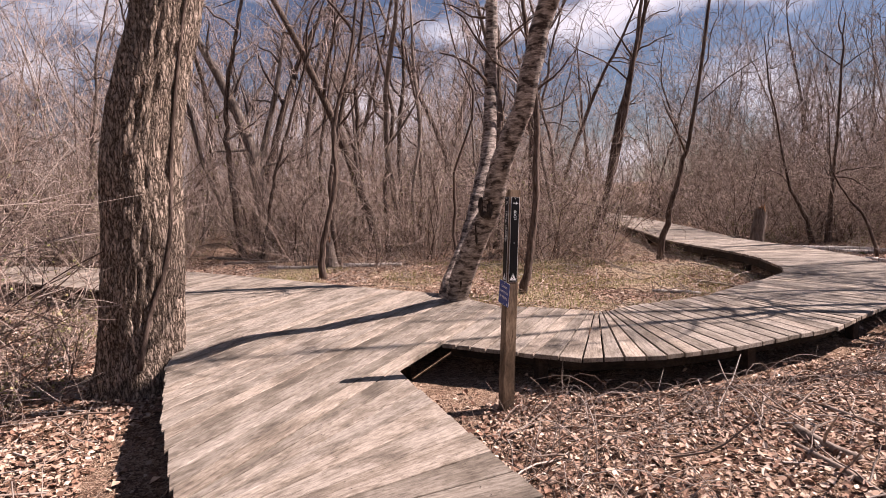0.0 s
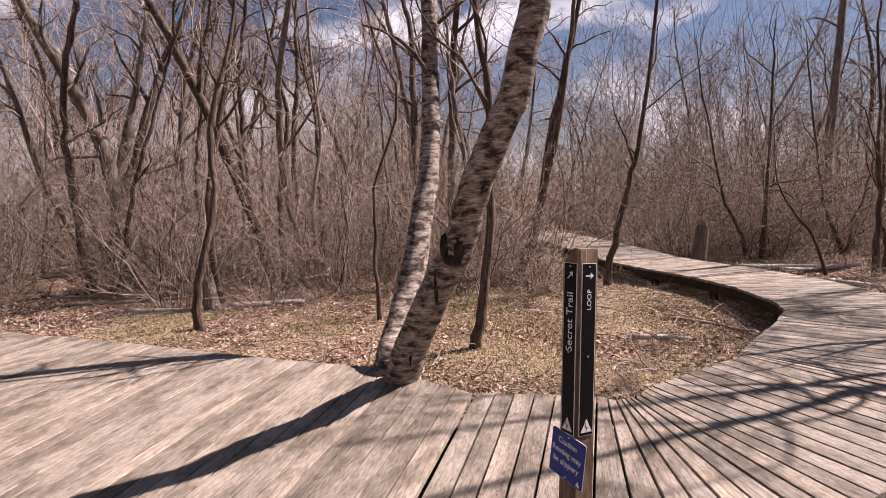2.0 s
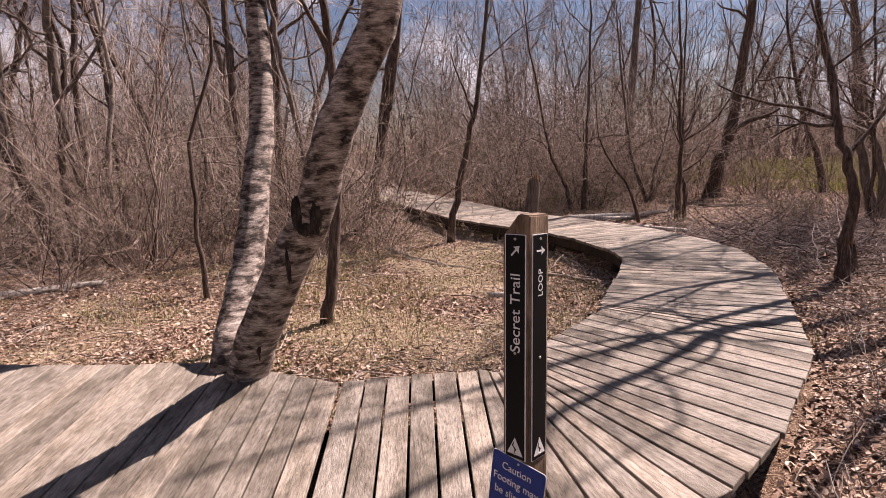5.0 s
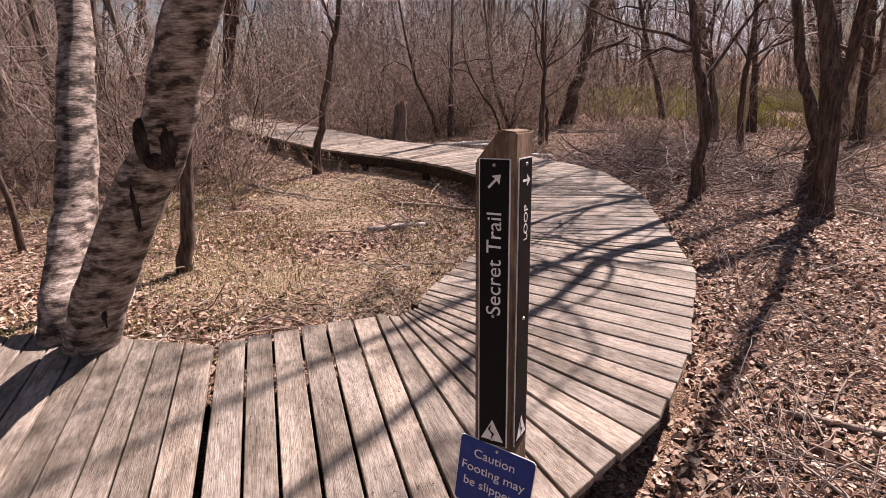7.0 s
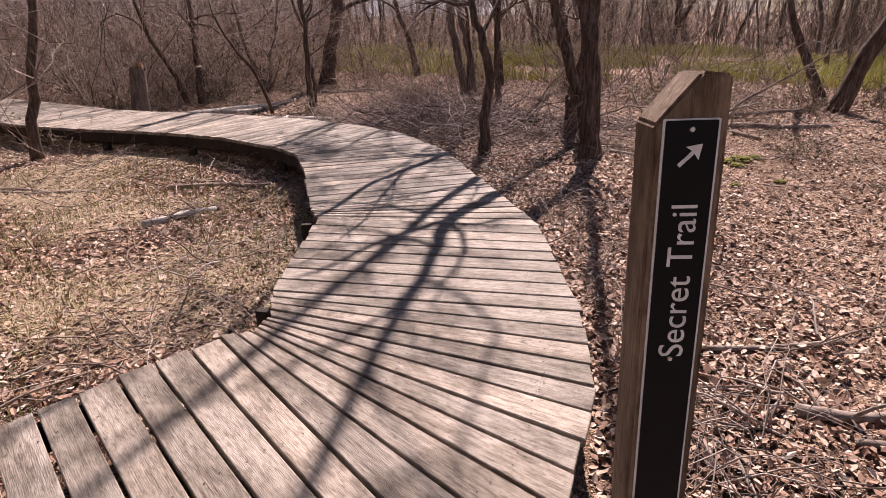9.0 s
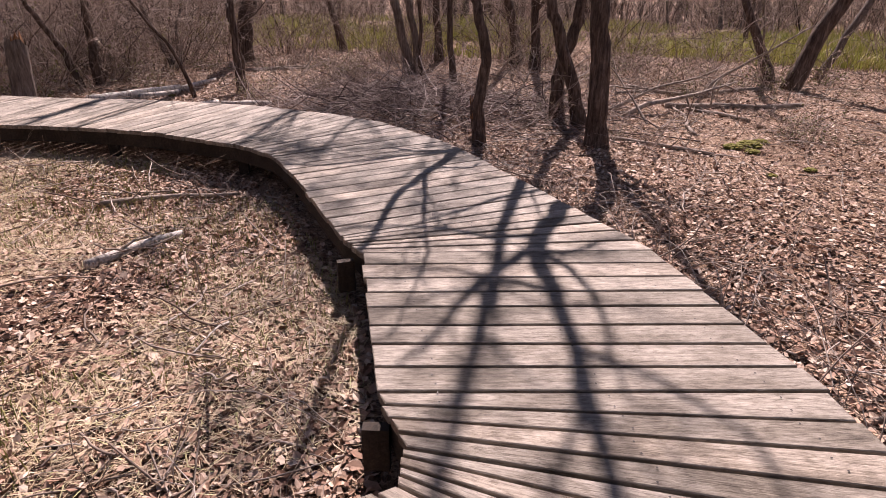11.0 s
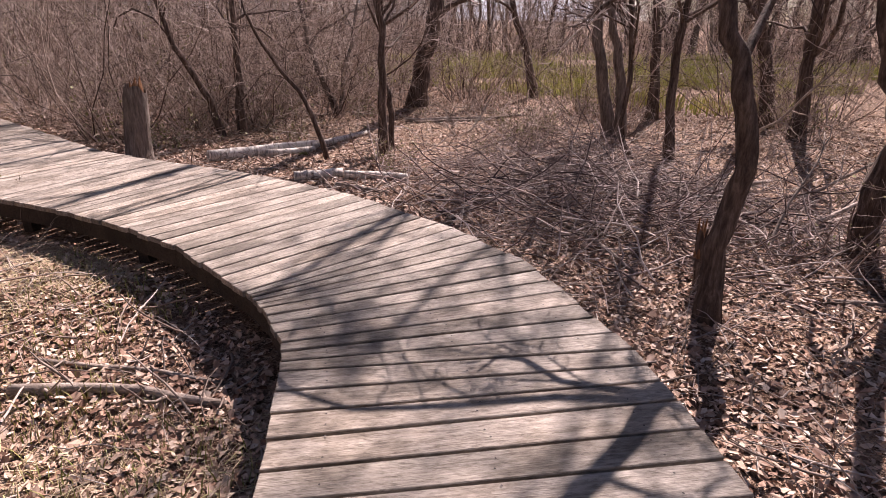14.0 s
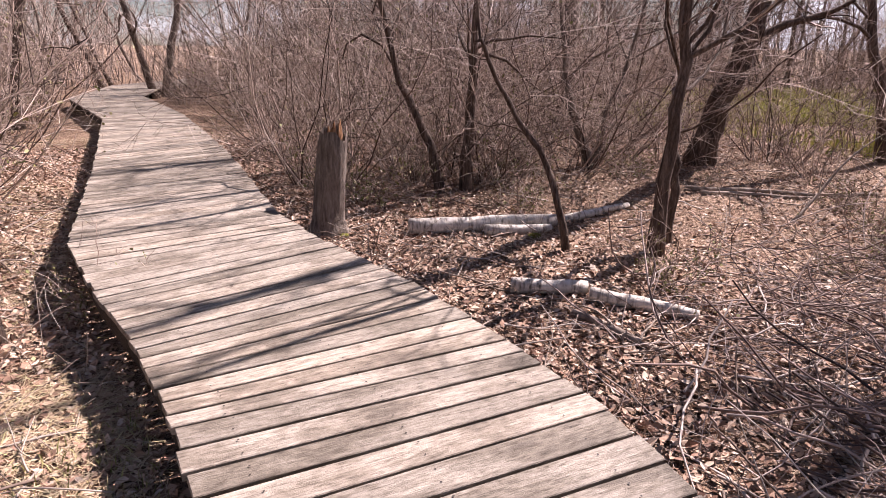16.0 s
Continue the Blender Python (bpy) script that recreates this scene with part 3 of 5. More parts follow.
def sign_post():
    top = new("trail_sign_post")
    lean = Vector((0, 0, 1)).rotation_difference(Vector((0.053, 0.061, 1.0)))
    top.matrix_basis = Matrix.Translation((2.523, 11.457, 0)) @ lean.to_matrix().to_4x4() @ pose(0, 0, 0, 0, 0, -152)
    tagged(top, "leaning square timber trail post with black sign strips beside the deck", "sign post")
    w = 0.0455
    bm = bmesh.new()
    prof = [(-w, -0.42), (w, -0.42), (w, 1.383), (0.008, 1.387), (-w, 1.324)]
    a = [bm.verts.new((-w, y, z)) for y, z in prof]
    b = [bm.verts.new((w, y, z)) for y, z in prof]
    bm.faces.new(list(reversed(a)))
    bm.faces.new(b)
    for i in range(5):
        k = (i + 1) % 5
        bm.faces.new((a[i], a[k], b[k], b[i]))
    bmesh.ops.recalc_face_normals(bm, faces=bm.faces)
    bmesh.ops.bevel(bm, geom=list(bm.edges), offset=0.004, segments=2, affect="EDGES")
    # the mesh lies along local x for its grain
    turn = Matrix(((0, 0, 1), (0, 1, 0), (-1, 0, 0))).to_4x4()
    bmesh.ops.transform(bm, matrix=turn, verts=bm.verts)
    shaft = part("shaft", bm, M_POST, top, "weathered brown square timber shaft with a slanted top")
    shaft.matrix_basis = turn.inverted()
    # columns: along the reading direction, the letters' up, the outward normal
    front = Matrix(((0, 0, 1, w), (0, -1, 0, 0), (1, 0, 0, 0), (0, 0, 0, 1)))
    side = Matrix(((0, 1, 0, 0), (0, 0, 1, w), (1, 0, 0, 0), (0, 0, 0, 1)))
    for face, words, size, zt in ((front, "Secret Trail", 0.0475, 1.112), (side, "LOOP", 0.029, 1.196)):
        at = lambda z, u, lift: face @ Matrix.Translation((z, u, lift))
        edge = part("sign_border", slab(rounded(0.642, 0.070, 0.002), at(1.01, 0, 0.0), 0.0022), M_WHITE, top, "thin pale border of the sign strip")
        strip = part("sign_strip", slab(rounded(0.638, 0.064, 0.002), at(1.01, 0, 0.0), 0.0036), M_BLACK, top, "glossy black sign strip with white lettering")
        text_part("lettering", words, size, at(zt, -0.002, 0.0038), M_WHITE, strip)
        # arrow
        ang = radians(-45 if face is front else -90)
        rot = at(1.285, 0, 0.0038) @ pose(0, 0, 0, 0, 0, math.degrees(ang))
        part("arrow", slab([(-0.018, -0.0025), (0.006, -0.0025), (0.004, -0.012), (0.021, 0), (0.004, 0.012), (0.006, 0.0025), (-0.018, 0.0025)], rot, 0.0006), M_WHITE, strip)
        # emblem: a pale triangle with a dark cleft
        em = at(0.722, 0, 0.0038)
        part("emblem", slab([(-0.02, -0.027), (0.03, 0.0), (-0.02, 0.027)], em, 0.0006), M_WHITE, strip)
        part("emblem_cleft", slab([(-0.02, 0.004), (-0.004, -0.006), (0.004, 0.005), (0.02, 0.002), (0.006, 0.010), (-0.006, 0.0)], at(0.722, 0, 0.0044), 0.0006), M_BLACK, strip)
        for z in (1.318, 0.998 if face is front else 0.985, 0.704):
            bm = bmesh.new()
            bmesh.ops.create_cone(bm, cap_ends=True, segments=10, radius1=0.0042, radius2=0.003, depth=0.003, matrix=at(z, 0.0, 0.005))
            part("screw", bm, M_STEEL, strip)
    return top


post = sign_post()


def caution_sign():
    top = new("caution_sign")
    base = post.matrix_basis
    # local frame: x to the reader's right, y up, z outward
    m = base @ Matrix(((0, 0, 1, 0.0475), (1, 0, 0, 0.004), (0, 1, 0, 0.598), (0, 0, 0, 1))) @ pose(0, 0, 0, 0, 0, -7)
    top.matrix_basis = m
    tagged(top, "small blue caution sign screwed askew on the trail post", "sign")
    part("sign_border", slab(rounded(0.186, 0.180, 0.010), Matrix(), 0.0016), M_WHITE, top, "thin white edge of the sign")
    plate = part("sign_plate", slab(rounded(0.183, 0.177, 0.009), Matrix(), 0.0026), M_BLUE, top, "glossy blue metal plate")
    for i, words in enumerate(("Caution", "Footing may", "be slippery")):
        text_part("lettering", words, 0.032, Matrix.Translation((-0.004, 0.052 - 0.040 * i, 0.0027)), M_WHITE, plate)
    part("emblem", slab([(0.058, -0.080), (0.080, -0.080), (0.069, -0.058)], Matrix.Translation((0, 0, 0.0027)), 0.0006), M_WHITE, plate)
    for y in (0.079, -0.079):
        bm = bmesh.new()
        bmesh.ops.create_cone(bm, cap_ends=True, segments=10, radius1=0.004, radius2=0.003, depth=0.003, matrix=Matrix.Translation((0, y, 0.004)))
        part("screw", bm, M_STEEL, plate)


caution_sign()


# ---- fallen wood ----
def log(a, b, r, birch, seed):
    rnd = random.Random(seed)
    a, b = Vector(a), Vector(b)
    n = max(4, int((b - a).length / 0.16))
    pts, radii = [], []
    for i in range(n + 1):
        p = a.lerp(b, i / n)
        side = Vector((-(b - a).y, (b - a).x)).normalized() * ((0.25 * r if birch else 0.9 * r + 0.012) * math.sin(i * (1.3 if birch else 0.8) + seed) + rnd.gauss(0, r * 0.08))
        pts.append((p.x + side.x, p.y + side.y, ground_z(p.x, p.y) + r * 0.8))
        radii.append(r * (1 - 0.3 * i / n) * rnd.uniform(0.93, 1.07))
    t = Tubes()
    t.add(pts, radii, 10, True, 0.05)
    mid = Vector(pts[0])
    t.v = [tuple(Vector(p) - mid) for p in t.v]
    # lie with the grain along local z, so that the birch bands run round the log
    d = Vector(pts[-1]) - Vector(pts[0])
    q = d.to_track_quat("Z", "Y").to_matrix().to_4x4()
    inv = q.inverted()
    t.v = [tuple(inv @ Vector(p)) for p in t.v]
    ob = t.object("birch_log" if birch else "fallen_branch", M_BIRCH_LOG if birch else M_DEADWOOD)
    ob.matrix_basis = Matrix.Translation(mid) @ q
    tagged(ob, "fallen white birch log with dark scars on dead leaves" if birch else "bare weathered fallen branch on dead leaves", "log" if birch else "branch", "fallen logs" if birch else "fallen branches")
    if not birch or r < 0.045:
        s = Tubes()
        for _ in range(3):
            p = Vector(pts[rnd.randint(1, n - 1)])
            line = wander(p, (rnd.gauss(0, 1), rnd.gauss(0, 1), 0.5), rnd.uniform(0.2, 0.5), 4, 0.2, rnd)
            s.add([tuple(ob.matrix_basis.inverted() @ Vector(k)) for k in line], taper(5, r * 0.35, 0.004), 5)
        tagged(s.object("side_growth", M_DEADWOOD, ob), kind="stuff")
    return ob


for i, (a, b, r, kind) in enumerate([
        ((8.5, 21.42), (10.04, 21.12), 0.085, 1), ((9.19, 21.1), (9.87, 20.97), 0.055, 1), ((10.13, 21.15), (11.17, 21.34), 0.05, 1),
        ((8.74, 19.81), (9.23, 19.51), 0.065, 1), ((9.2, 19.44), (9.69, 18.87), 0.055, 1), ((5.41, 17.40), (6.09, 16.48), 0.030, 0),
        ((4.46, 16.40), (5.15, 16.26), 0.036, 1), ((-1.7, 19.3), (-0.45, 19.75), 0.06, 1), ((-3.6, 19.45), (-2.15, 19.2), 0.05, 1)]):
    log(a, b, r, kind, i)
for i, (a, b, r) in enumerate([
        ((12.43, 21.44), (13.75, 20.73), 0.03), ((8.92, 19.29), (9.14, 18.6), 0.03), ((13.74, 13.82), (13.21, 12.39), 0.04), ((11.85, 13.05), (12.83, 10.99), 0.05),
        ((12.43, 21.71), (14.43, 20.49), 0.035), ((9.55, 13.58), (9.19, 12.41), 0.03), ((4.37, 10.94), (4.56, 10.3), 0.02), ((3.99, 20.13), (4.57, 18.41), 0.03),
        ((4.08, 19.3), (4.85, 17.95), 0.025), ((11.47, 16.93), (11.33, 16.07), 0.04), ((11.47, 16.07), (12.39, 15.57), 0.035), ((9.98, 17.67), (10.76, 18.03), 0.04),
        ((9.5, 16.6), (8.9, 15.6), 0.02), ((-5.2, 20.2), (-3.0, 20.6), 0.04), ((-6.5, 21.5), (-4.6, 21.0), 0.04), ((1.2, 19.2), (2.6, 19.7), 0.03),
        ((2.2, 14.25), (2.9, 15.1), 0.014), ((2.5, 14.2), (3.4, 14.35), 0.012), ((4.3, 15.2), (4.9, 16.0), 0.012), ((10.2, 12.6), (11.9, 12.9), 0.025),
        ((13.4, 12.9), (14.6, 11.3), 0.04), ((12.9, 13.9), (14.1, 13.1), 0.03), ((10.9, 14.9), (12.2, 14.4), 0.03), ((9.3, 14.5), (9.9, 13.6), 0.018), ((9.2, 14.7), (10.6, 15.4), 0.022), ((3.2, 10.9), (4.2, 11.5), 0.012), ((2.3, 10.9), (3.3, 11.3), 0.009), ((4.65, 11.9), (5.29, 10.96), 0.018), ((4.44, 11.16), (4.68, 10.8), 0.032), ((11.24, 11.93), (12.4, 13.3), 0.03), ((5.58, 17.6), (6.15, 16.65), 0.016)]):
    log(a, b, r, 0, 50 + i)


def stump(name, x, y, h, r, label, mat, seed, lean=(0, 0)):
    """A snapped trunk with a jagged top."""
    rnd = random.Random(seed)
    t = Tubes()
    n, z0 = 9, ground_z(x, y) - 0.08
    pts = [(lean[0] * i / n, lean[1] * i / n, z0 + (h + 0.08) * i / n) for i in range(n + 1)]
    t.add(pts, [r * (1.45 if i == 0 else 1.18 if i == 1 else 1 - 0.22 * i / n) for i in range(n + 1)], 14, False, 0.07)
    o = len(t.v) - 14
    for k in range(14):
        px, py, pz = t.v[o + k]
        t.v[o + k] = (px, py, pz + rnd.uniform(-0.07, 0.06))
    ob = tagged(t.object(name, mat), label, "stump")
    ob.location = (x, y, 0)
    s = Tubes()
    for _ in range(9):
        a, rr = rnd.uniform(0, 6.28), r * 0.5 * rnd.random()
        p = (lean[0] + rr * math.cos(a), lean[1] + rr * math.sin(a), z0 + h - 0.1)
        s.add([p, (p[0] + rnd.gauss(0, 0.01), p[1] + rnd.gauss(0, 0.01), p[2] + rnd.uniform(0.14, 0.3))], (r * 0.34, 0.004), 5)
    tagged(s.object("splintered_top", M_BROKEN, ob, "reddish splintered wood of the snapped top"), kind="stuff")
    return ob


stump("birch_stump", 7.74, 21.75, 1.0, 0.168, "snapped birch stump with peeling bark beside the boardwalk", M_GREY, 3, (0.12, 0.0))
stump("dark_stump", -0.85, 23.7, 1.1, 0.12, "dark rotting tree stump in the thicket", M_BARK, 4, (0.05, 0))
stump("dark_stump", -1.9, 19.2, 0.62, 0.15, "rotting pale-barked stump among fallen logs", M_GREY, 5, (-0.12, 0.05))
stump("dark_stump", 9.02, 15.2, 0.40, 0.055, "short dark stump beside a brush pile", M_BARK, 6, (-0.05, 0.04))
stump("dark_stump", 9.4, 27.5, 0.6, 0.16, "dark stump at the thicket's edge", M_BARK, 7)


def brush_pile():
    rnd = random.Random(77)
    t = Tubes()
    for i in range(3000):
        x, y = (rnd.gauss(10.2, 1.05), rnd.gauss(16.7, 1.35)) if i < 2100 else (rnd.gauss(10.6, 0.8), rnd.gauss(14.6, 0.7)) if i < 2450 else (rnd.gauss(12.0, 1.0), rnd.gauss(18.2, 0.9))
        if off_deck(x, y) < 0.3:
            continue
        hump = max(0.0, 1 - math.hypot((x - 10.2) / 1.9, (y - 16.5) / 2.5)) * 0.38
        z = ground_z(x, y) + 0.02 + hump * rnd.random()
        a = rnd.uniform(0, 6.283)
        ln = rnd.choice((0.25, 0.4, 0.5, 0.7, 0.9, 1.2)) * rnd.uniform(0.8, 1.15)
        line = wander((x - math.cos(a) * ln / 2, y - math.sin(a) * ln / 2, z), (math.cos(a), math.sin(a), rnd.gauss(0.05, 0.22)), ln, 5, 0.24, rnd)
        line = [(p[0], p[1], max(p[2], ground_z(p[0], p[1]) + 0.006)) for p in line]
        r = rnd.choice((0.0022, 0.0028, 0.0035, 0.004, 0.006, 0.009))
        t.add(line, taper(6, r, r * 0.5), 4 if r > 0.004 else 3)
    tagged(t.object("brush_pile", M_BRUSH), "heap of cut grey-brown brushwood on the leaves", "brushwood", "", "stuff")


brush_pile()


def propped_branch(a, way, length, r, seed):
    """A dead branch that leans among the trunks, its foot on the ground."""
    rnd = random.Random(seed)
    a = Vector((a[0], a[1], ground_z(*a) - 0.02))
    line = wander((0, 0, 0), way, length, 9, 0.13, rnd, -0.015)
    t = Tubes()
    t.add(line, taper(10, r, r * 0.3), 7, True, 0.08)
    ob = t.object("dead_branch", M_DEADWOOD)
    ob.location = a
    tagged(ob, "dead pale branch propped among dark trunks", "branch", "propped dead branches")
    twigs = Tubes()
    for _ in range(7):
        i = rnd.randint(2, 8)
        d = Vector(line[i + 1]) - Vector(line[i])
        tw = wander(line[i], spread(d, rnd, 25, 75), length * rnd.uniform(0.12, 0.34), 4, 0.2, rnd)
        twigs.add(tw, taper(5, r * 0.4, 0.003), 4)
    tagged(twigs.object("side_growth", M_DEADWOOD, ob), kind="stuff")


for i, (a, way, ln, r) in enumerate([
        ((10.9, 13.6), (0.9, -0.5, 0.75), 2.2, 0.045), ((11.2, 13.9), (0.3, -0.9, 0.5), 1.8, 0.03), ((10.7, 15.0), (0.8, -0.5, 0.55), 1.9, 0.028), ((11.6, 14.6), (-0.6, -0.7, 0.4), 1.7, 0.024),
        ((12.6, 12.6), (0.7, -0.6, 0.8), 2.0, 0.032), ((11.9, 15.3), (0.2, -0.9, 0.35), 1.6, 0.022), ((10.6, 13.2), (0.6, 0.7, 0.6), 1.6, 0.02), ((13.6, 16.4), (-0.3, -0.8, 0.7), 1.9, 0.026),
        ((9.9, 15.0), (0.7, 0.1, 0.5), 1.3, 0.018), ((12.4, 20.2), (0.8, 0.3, 0.4), 1.6, 0.02)]):
    propped_branch(a, way, ln, r, 500 + i)


def bramble_canes():
    """Arching dry canes along the deck's outer edge."""
    rnd = random.Random(79)
    t = Tubes()
    n = 0
    while n < 260:
        x, y = rnd.uniform(1.9, 8.2), rnd.uniform(8.6, 14.2)
        if not 0.1 < off_deck(x, y) < 0.8 or x < 2.2:
            continue
        a, ln = rnd.uniform(0, 6.283), rnd.uniform(0.35, 1.1)
        z, rise = ground_z(x, y), rnd.uniform(0.08, 0.3)
        line = []
        for i in range(8):
            u = i / 7
            line.append((x + math.cos(a) * ln * u + rnd.gauss(0, 0.012), y + math.sin(a) * ln * u + rnd.gauss(0, 0.012), z + 0.004 + rise * 4 * u * (1 - u) * (1.2 - 0.4 * u)))
        if min(off_deck(p[0], p[1]) for p in line) < 0.06:
            continue
        t.add(line, taper(8, rnd.uniform(0.002, 0.0042), 0.0015), 4)
        n += 1
    tagged(t.object("bramble_canes", M_STICK), "thin arching dry bramble canes beside the deck", "bramble", "", "stuff")


bramble_canes()


def ground_sticks():
    rnd = random.Random(78)
    t = Tubes()
    n = 0
    while n < 4600:
        x, y = rnd.uniform(-5, 15), rnd.uniform(8.5, 24)
        d = off_deck(x, y)
        if d < 0.06 or rnd.random() > (1.0 if d < 1.2 else 0.45):
            continue
        a, ln = rnd.uniform(0, 6.28), rnd.uniform(0.1, 0.75)
        line = wander((x, y, ground_z(x, y) + rnd.uniform(0.015, 0.05)), (math.cos(a), math.sin(a), rnd.gauss(0.06, 0.15)), ln, 5, 0.17, rnd)
        line = [(p[0], p[1], max(p[2], ground_z(p[0], p[1]) + 0.008)) for p in line]
        if min(off_deck(p[0], p[1]) for p in line) < 0.03:
            continue
        r = rnd.choice((0.0018, 0.0022, 0.003, 0.004, 0.005, 0.008))
        t.add(line, taper(6, r, r * 0.55), 4)
        n += 1
    tagged(t.object("fallen_twigs", M_STICK), "dry pale twigs and vines strewn over the leaves", "twigs", "", "stuff")
    s = Tubes()
    n = 0
    while n < 420:
        x, y = rnd.uniform(-5, 14), rnd.uniform(9.5, 22)
        if off_deck(x, y) < 0.08:
            continue
        h = rnd.uniform(0.15, 0.65)
        line = wander((x, y, ground_z(x, y) - 0.02), (rnd.gauss(0, 0.3), rnd.gauss(0, 0.3), 1), h, 5, 0.14, rnd)
        s.add(line, taper(6, 0.0032, 0.0014), 3)
        for _ in range(rnd.randint(0, 3)):
            p = line[rnd.randint(2, 4)]
            s.add(wander(p, (rnd.gauss(0, 1), rnd.gauss(0, 1), 0.8), h * 0.35, 3, 0.15, rnd), taper(4, 0.002, 0.001), 3)
        n += 1
    tagged(s.object("dry_stalks", M_STICK), "thin dry stalks standing out of the leaves", "stalks", "", "stuff")


ground_sticks()


def blades(name, count, where, height, width, mat, label, category, seed):
    rnd = random.Random(seed)
    v, f = [], []
    n = 0
    while n < count:
        x, y = where(rnd)
        if off_deck(x, y) < 0.04:
            continue
        n += 1
        h, a = height * rnd.uniform(0.4, 1.15), rnd.uniform(0, 6.28)
        lx, ly = rnd.gauss(0, 0.3) * h, rnd.gauss(0, 0.3) * h
        wx, wy = width * math.cos(a), width * math.sin(a)
        z = ground_z(x, y) - 0.01
        o = len(v)
        v += [(x - wx, y - wy, z), (x + wx, y + wy, z), (x + lx * 0.4 + wx * 0.7, y + ly * 0.4 + wy * 0.7, z + h * 0.6), (x + lx * 0.4 - wx * 0.7, y + ly * 0.4 - wy * 0.7, z + h * 0.6), (x + lx, y + ly, z + h)]
        f += [(o, o + 1, o + 2, o + 3), (o + 3, o + 2, o + 4)]
    tagged(mesh_object(name, v, f, mat, None, False), label, category, "", "stuff")


def marsh(r):
    while True:
        x, y = r.triangular(16.6, 36, 19), r.uniform(-2, 36)
        if smooth_noise(x, y, 0.28) > -0.1 + 0.25 * r.random():
            return x, y


blades("marsh_grass", 42000, marsh, 0.42, 0.014, M_GRASS, "bright yellow-green marsh grass beyond the trees", "grass", 81)


def patchy(r):
    while True:
        x, y = r.uniform(-4, 6.6), r.uniform(13.6, 20)
        if smooth_noise(x, y, 0.7) > 0.02:
            return x, y


blades("sprouting_grass", 15000, patchy, 0.10, 0.0035, M_SPROUT, "sparse yellow-green grass sprouting through leaf litter", "grass", 82)


def lying_straw():
    """Flattened dry grass over the open ground inside the loop."""
    rnd = random.Random(83)
    v, f = [], []
    n = 0
    while n < 56000:
        x, y = (rnd.uniform(-3.5, 6.7), rnd.uniform(13.5, 19.6)) if rnd.random() < 0.75 else (rnd.uniform(2.5, 6.3), rnd.uniform(18, 29))
        if off_deck(x, y) < 0.02 or smooth_noise(x + 9, y, 0.6) < -0.25 + 0.3 * rnd.random():
            continue
        n += 1
        a, ln, w = rnd.uniform(0, 6.283), rnd.uniform(0.04, 0.14), rnd.uniform(0.0012, 0.0028)
        dx, dy, z = math.cos(a) * ln, math.sin(a) * ln, ground_z(x, y) + rnd.uniform(0.012, 0.034)
        wx, wy, up = -math.sin(a) * w, math.cos(a) * w, rnd.gauss(0.0, 0.012)
        o = len(v)
        v += [(x - wx, y - wy, z), (x + wx, y + wy, z), (x + dx + wx * 0.4, y + dy + wy * 0.4, z + up), (x + dx - wx * 0.4, y + dy - wy * 0.4, z + up)]
        f.append((o, o + 1, o + 2, o + 3))
    tagged(mesh_object("dry_straw", v, f, M_STRAW, None, False), "flattened tan dry grass over the leaf litter", "dry grass", "", "stuff")


lying_straw()


def moss_cushion(x, y, r, seed):
    bm = bmesh.new()
    bmesh.ops.create_icosphere(bm, subdivisions=4, radius=1)
    for p in bm.verts:
        k = 1 + 0.35 * noise.noise(p.co * 3 + Vector((seed, 0, 0))) + 0.3 * noise.noise(p.co * 11 + Vector((0, seed, 0)))
        p.co = Vector((p.co.x * r * k, p.co.y * r * k, p.co.z * r * 0.3 * k))
    ob = part("moss_cushion", bm, M_MOSS, None)
    ob.location = (x, y, ground_z(x, y) + 0.02)
    tagged(ob, "low cushion of yellow-green moss on dead leaves", "moss", "moss cushions")


for i, (x, y, r) in enumerate([(9.65, 12.19, 0.10), (9.85, 12.0, 0.13), (9.5, 12.0, 0.08), (10.1, 11.85, 0.09), (8.9, 11.5, 0.06), (7.86, 21.55, 0.05), (9.6, 20.85, 0.06), (8.5, 11.9, 0.05)]):
    moss_cushion(x, y, r, i)


# ---- trees ----
def bare_tree(name, guides, r0, label, mat, seed, limbs=7, length=1.6, lowest=0.45, level=2, group="", twin=(), rough=0.08, r_top=0.16, sides=9):
    """A leafless tree along guide points: trunk, boughs, twigs. twin: further trunks from the same root."""
    rnd = random.Random(seed)
    base = Vector(guides[0])
    top = new(name)
    top.location = base
    tagged(top, label, "tree", group)
    fine, joined = Tubes(), Tubes()
    for g, r in ((guides, r0), *twin):
        line = [tuple(Vector(p) - base) for p in trunk_line(g, 4)]
        wob = 0.006 if mat is M_BIRCH else max(r * 0.07, 0.014)
        line = [(line[0][0], line[0][1], line[0][2] - 0.12)] + [(p[0] + rnd.gauss(0, wob), p[1] + rnd.gauss(0, wob), p[2]) for p in line[1:]]
        radii = [r * (1 - (1 - r_top) * i / (len(line) - 1)) for i in range(len(line))]
        radii[0] *= 1.3
        radii[1] *= 1.12
        t = Tubes()
        t.add(line, radii, sides, True, rough)
        t.object("trunk", mat, top)
        for _ in range(limbs):
            bough = Tubes() if label else joined
            grow(bough, fine, line, r, rnd, level, 1, length, lowest, inner=limbs)
            if label:
                bough.object("bough", M_BARK if mat is M_BIRCH else mat, top)
    if joined.v:
        tagged(joined.object("limb_wood", mat, top), kind="stuff")
    if fine.v:
        tagged(fine.object("crown", M_TWIG, top), kind="stuff")
    return top


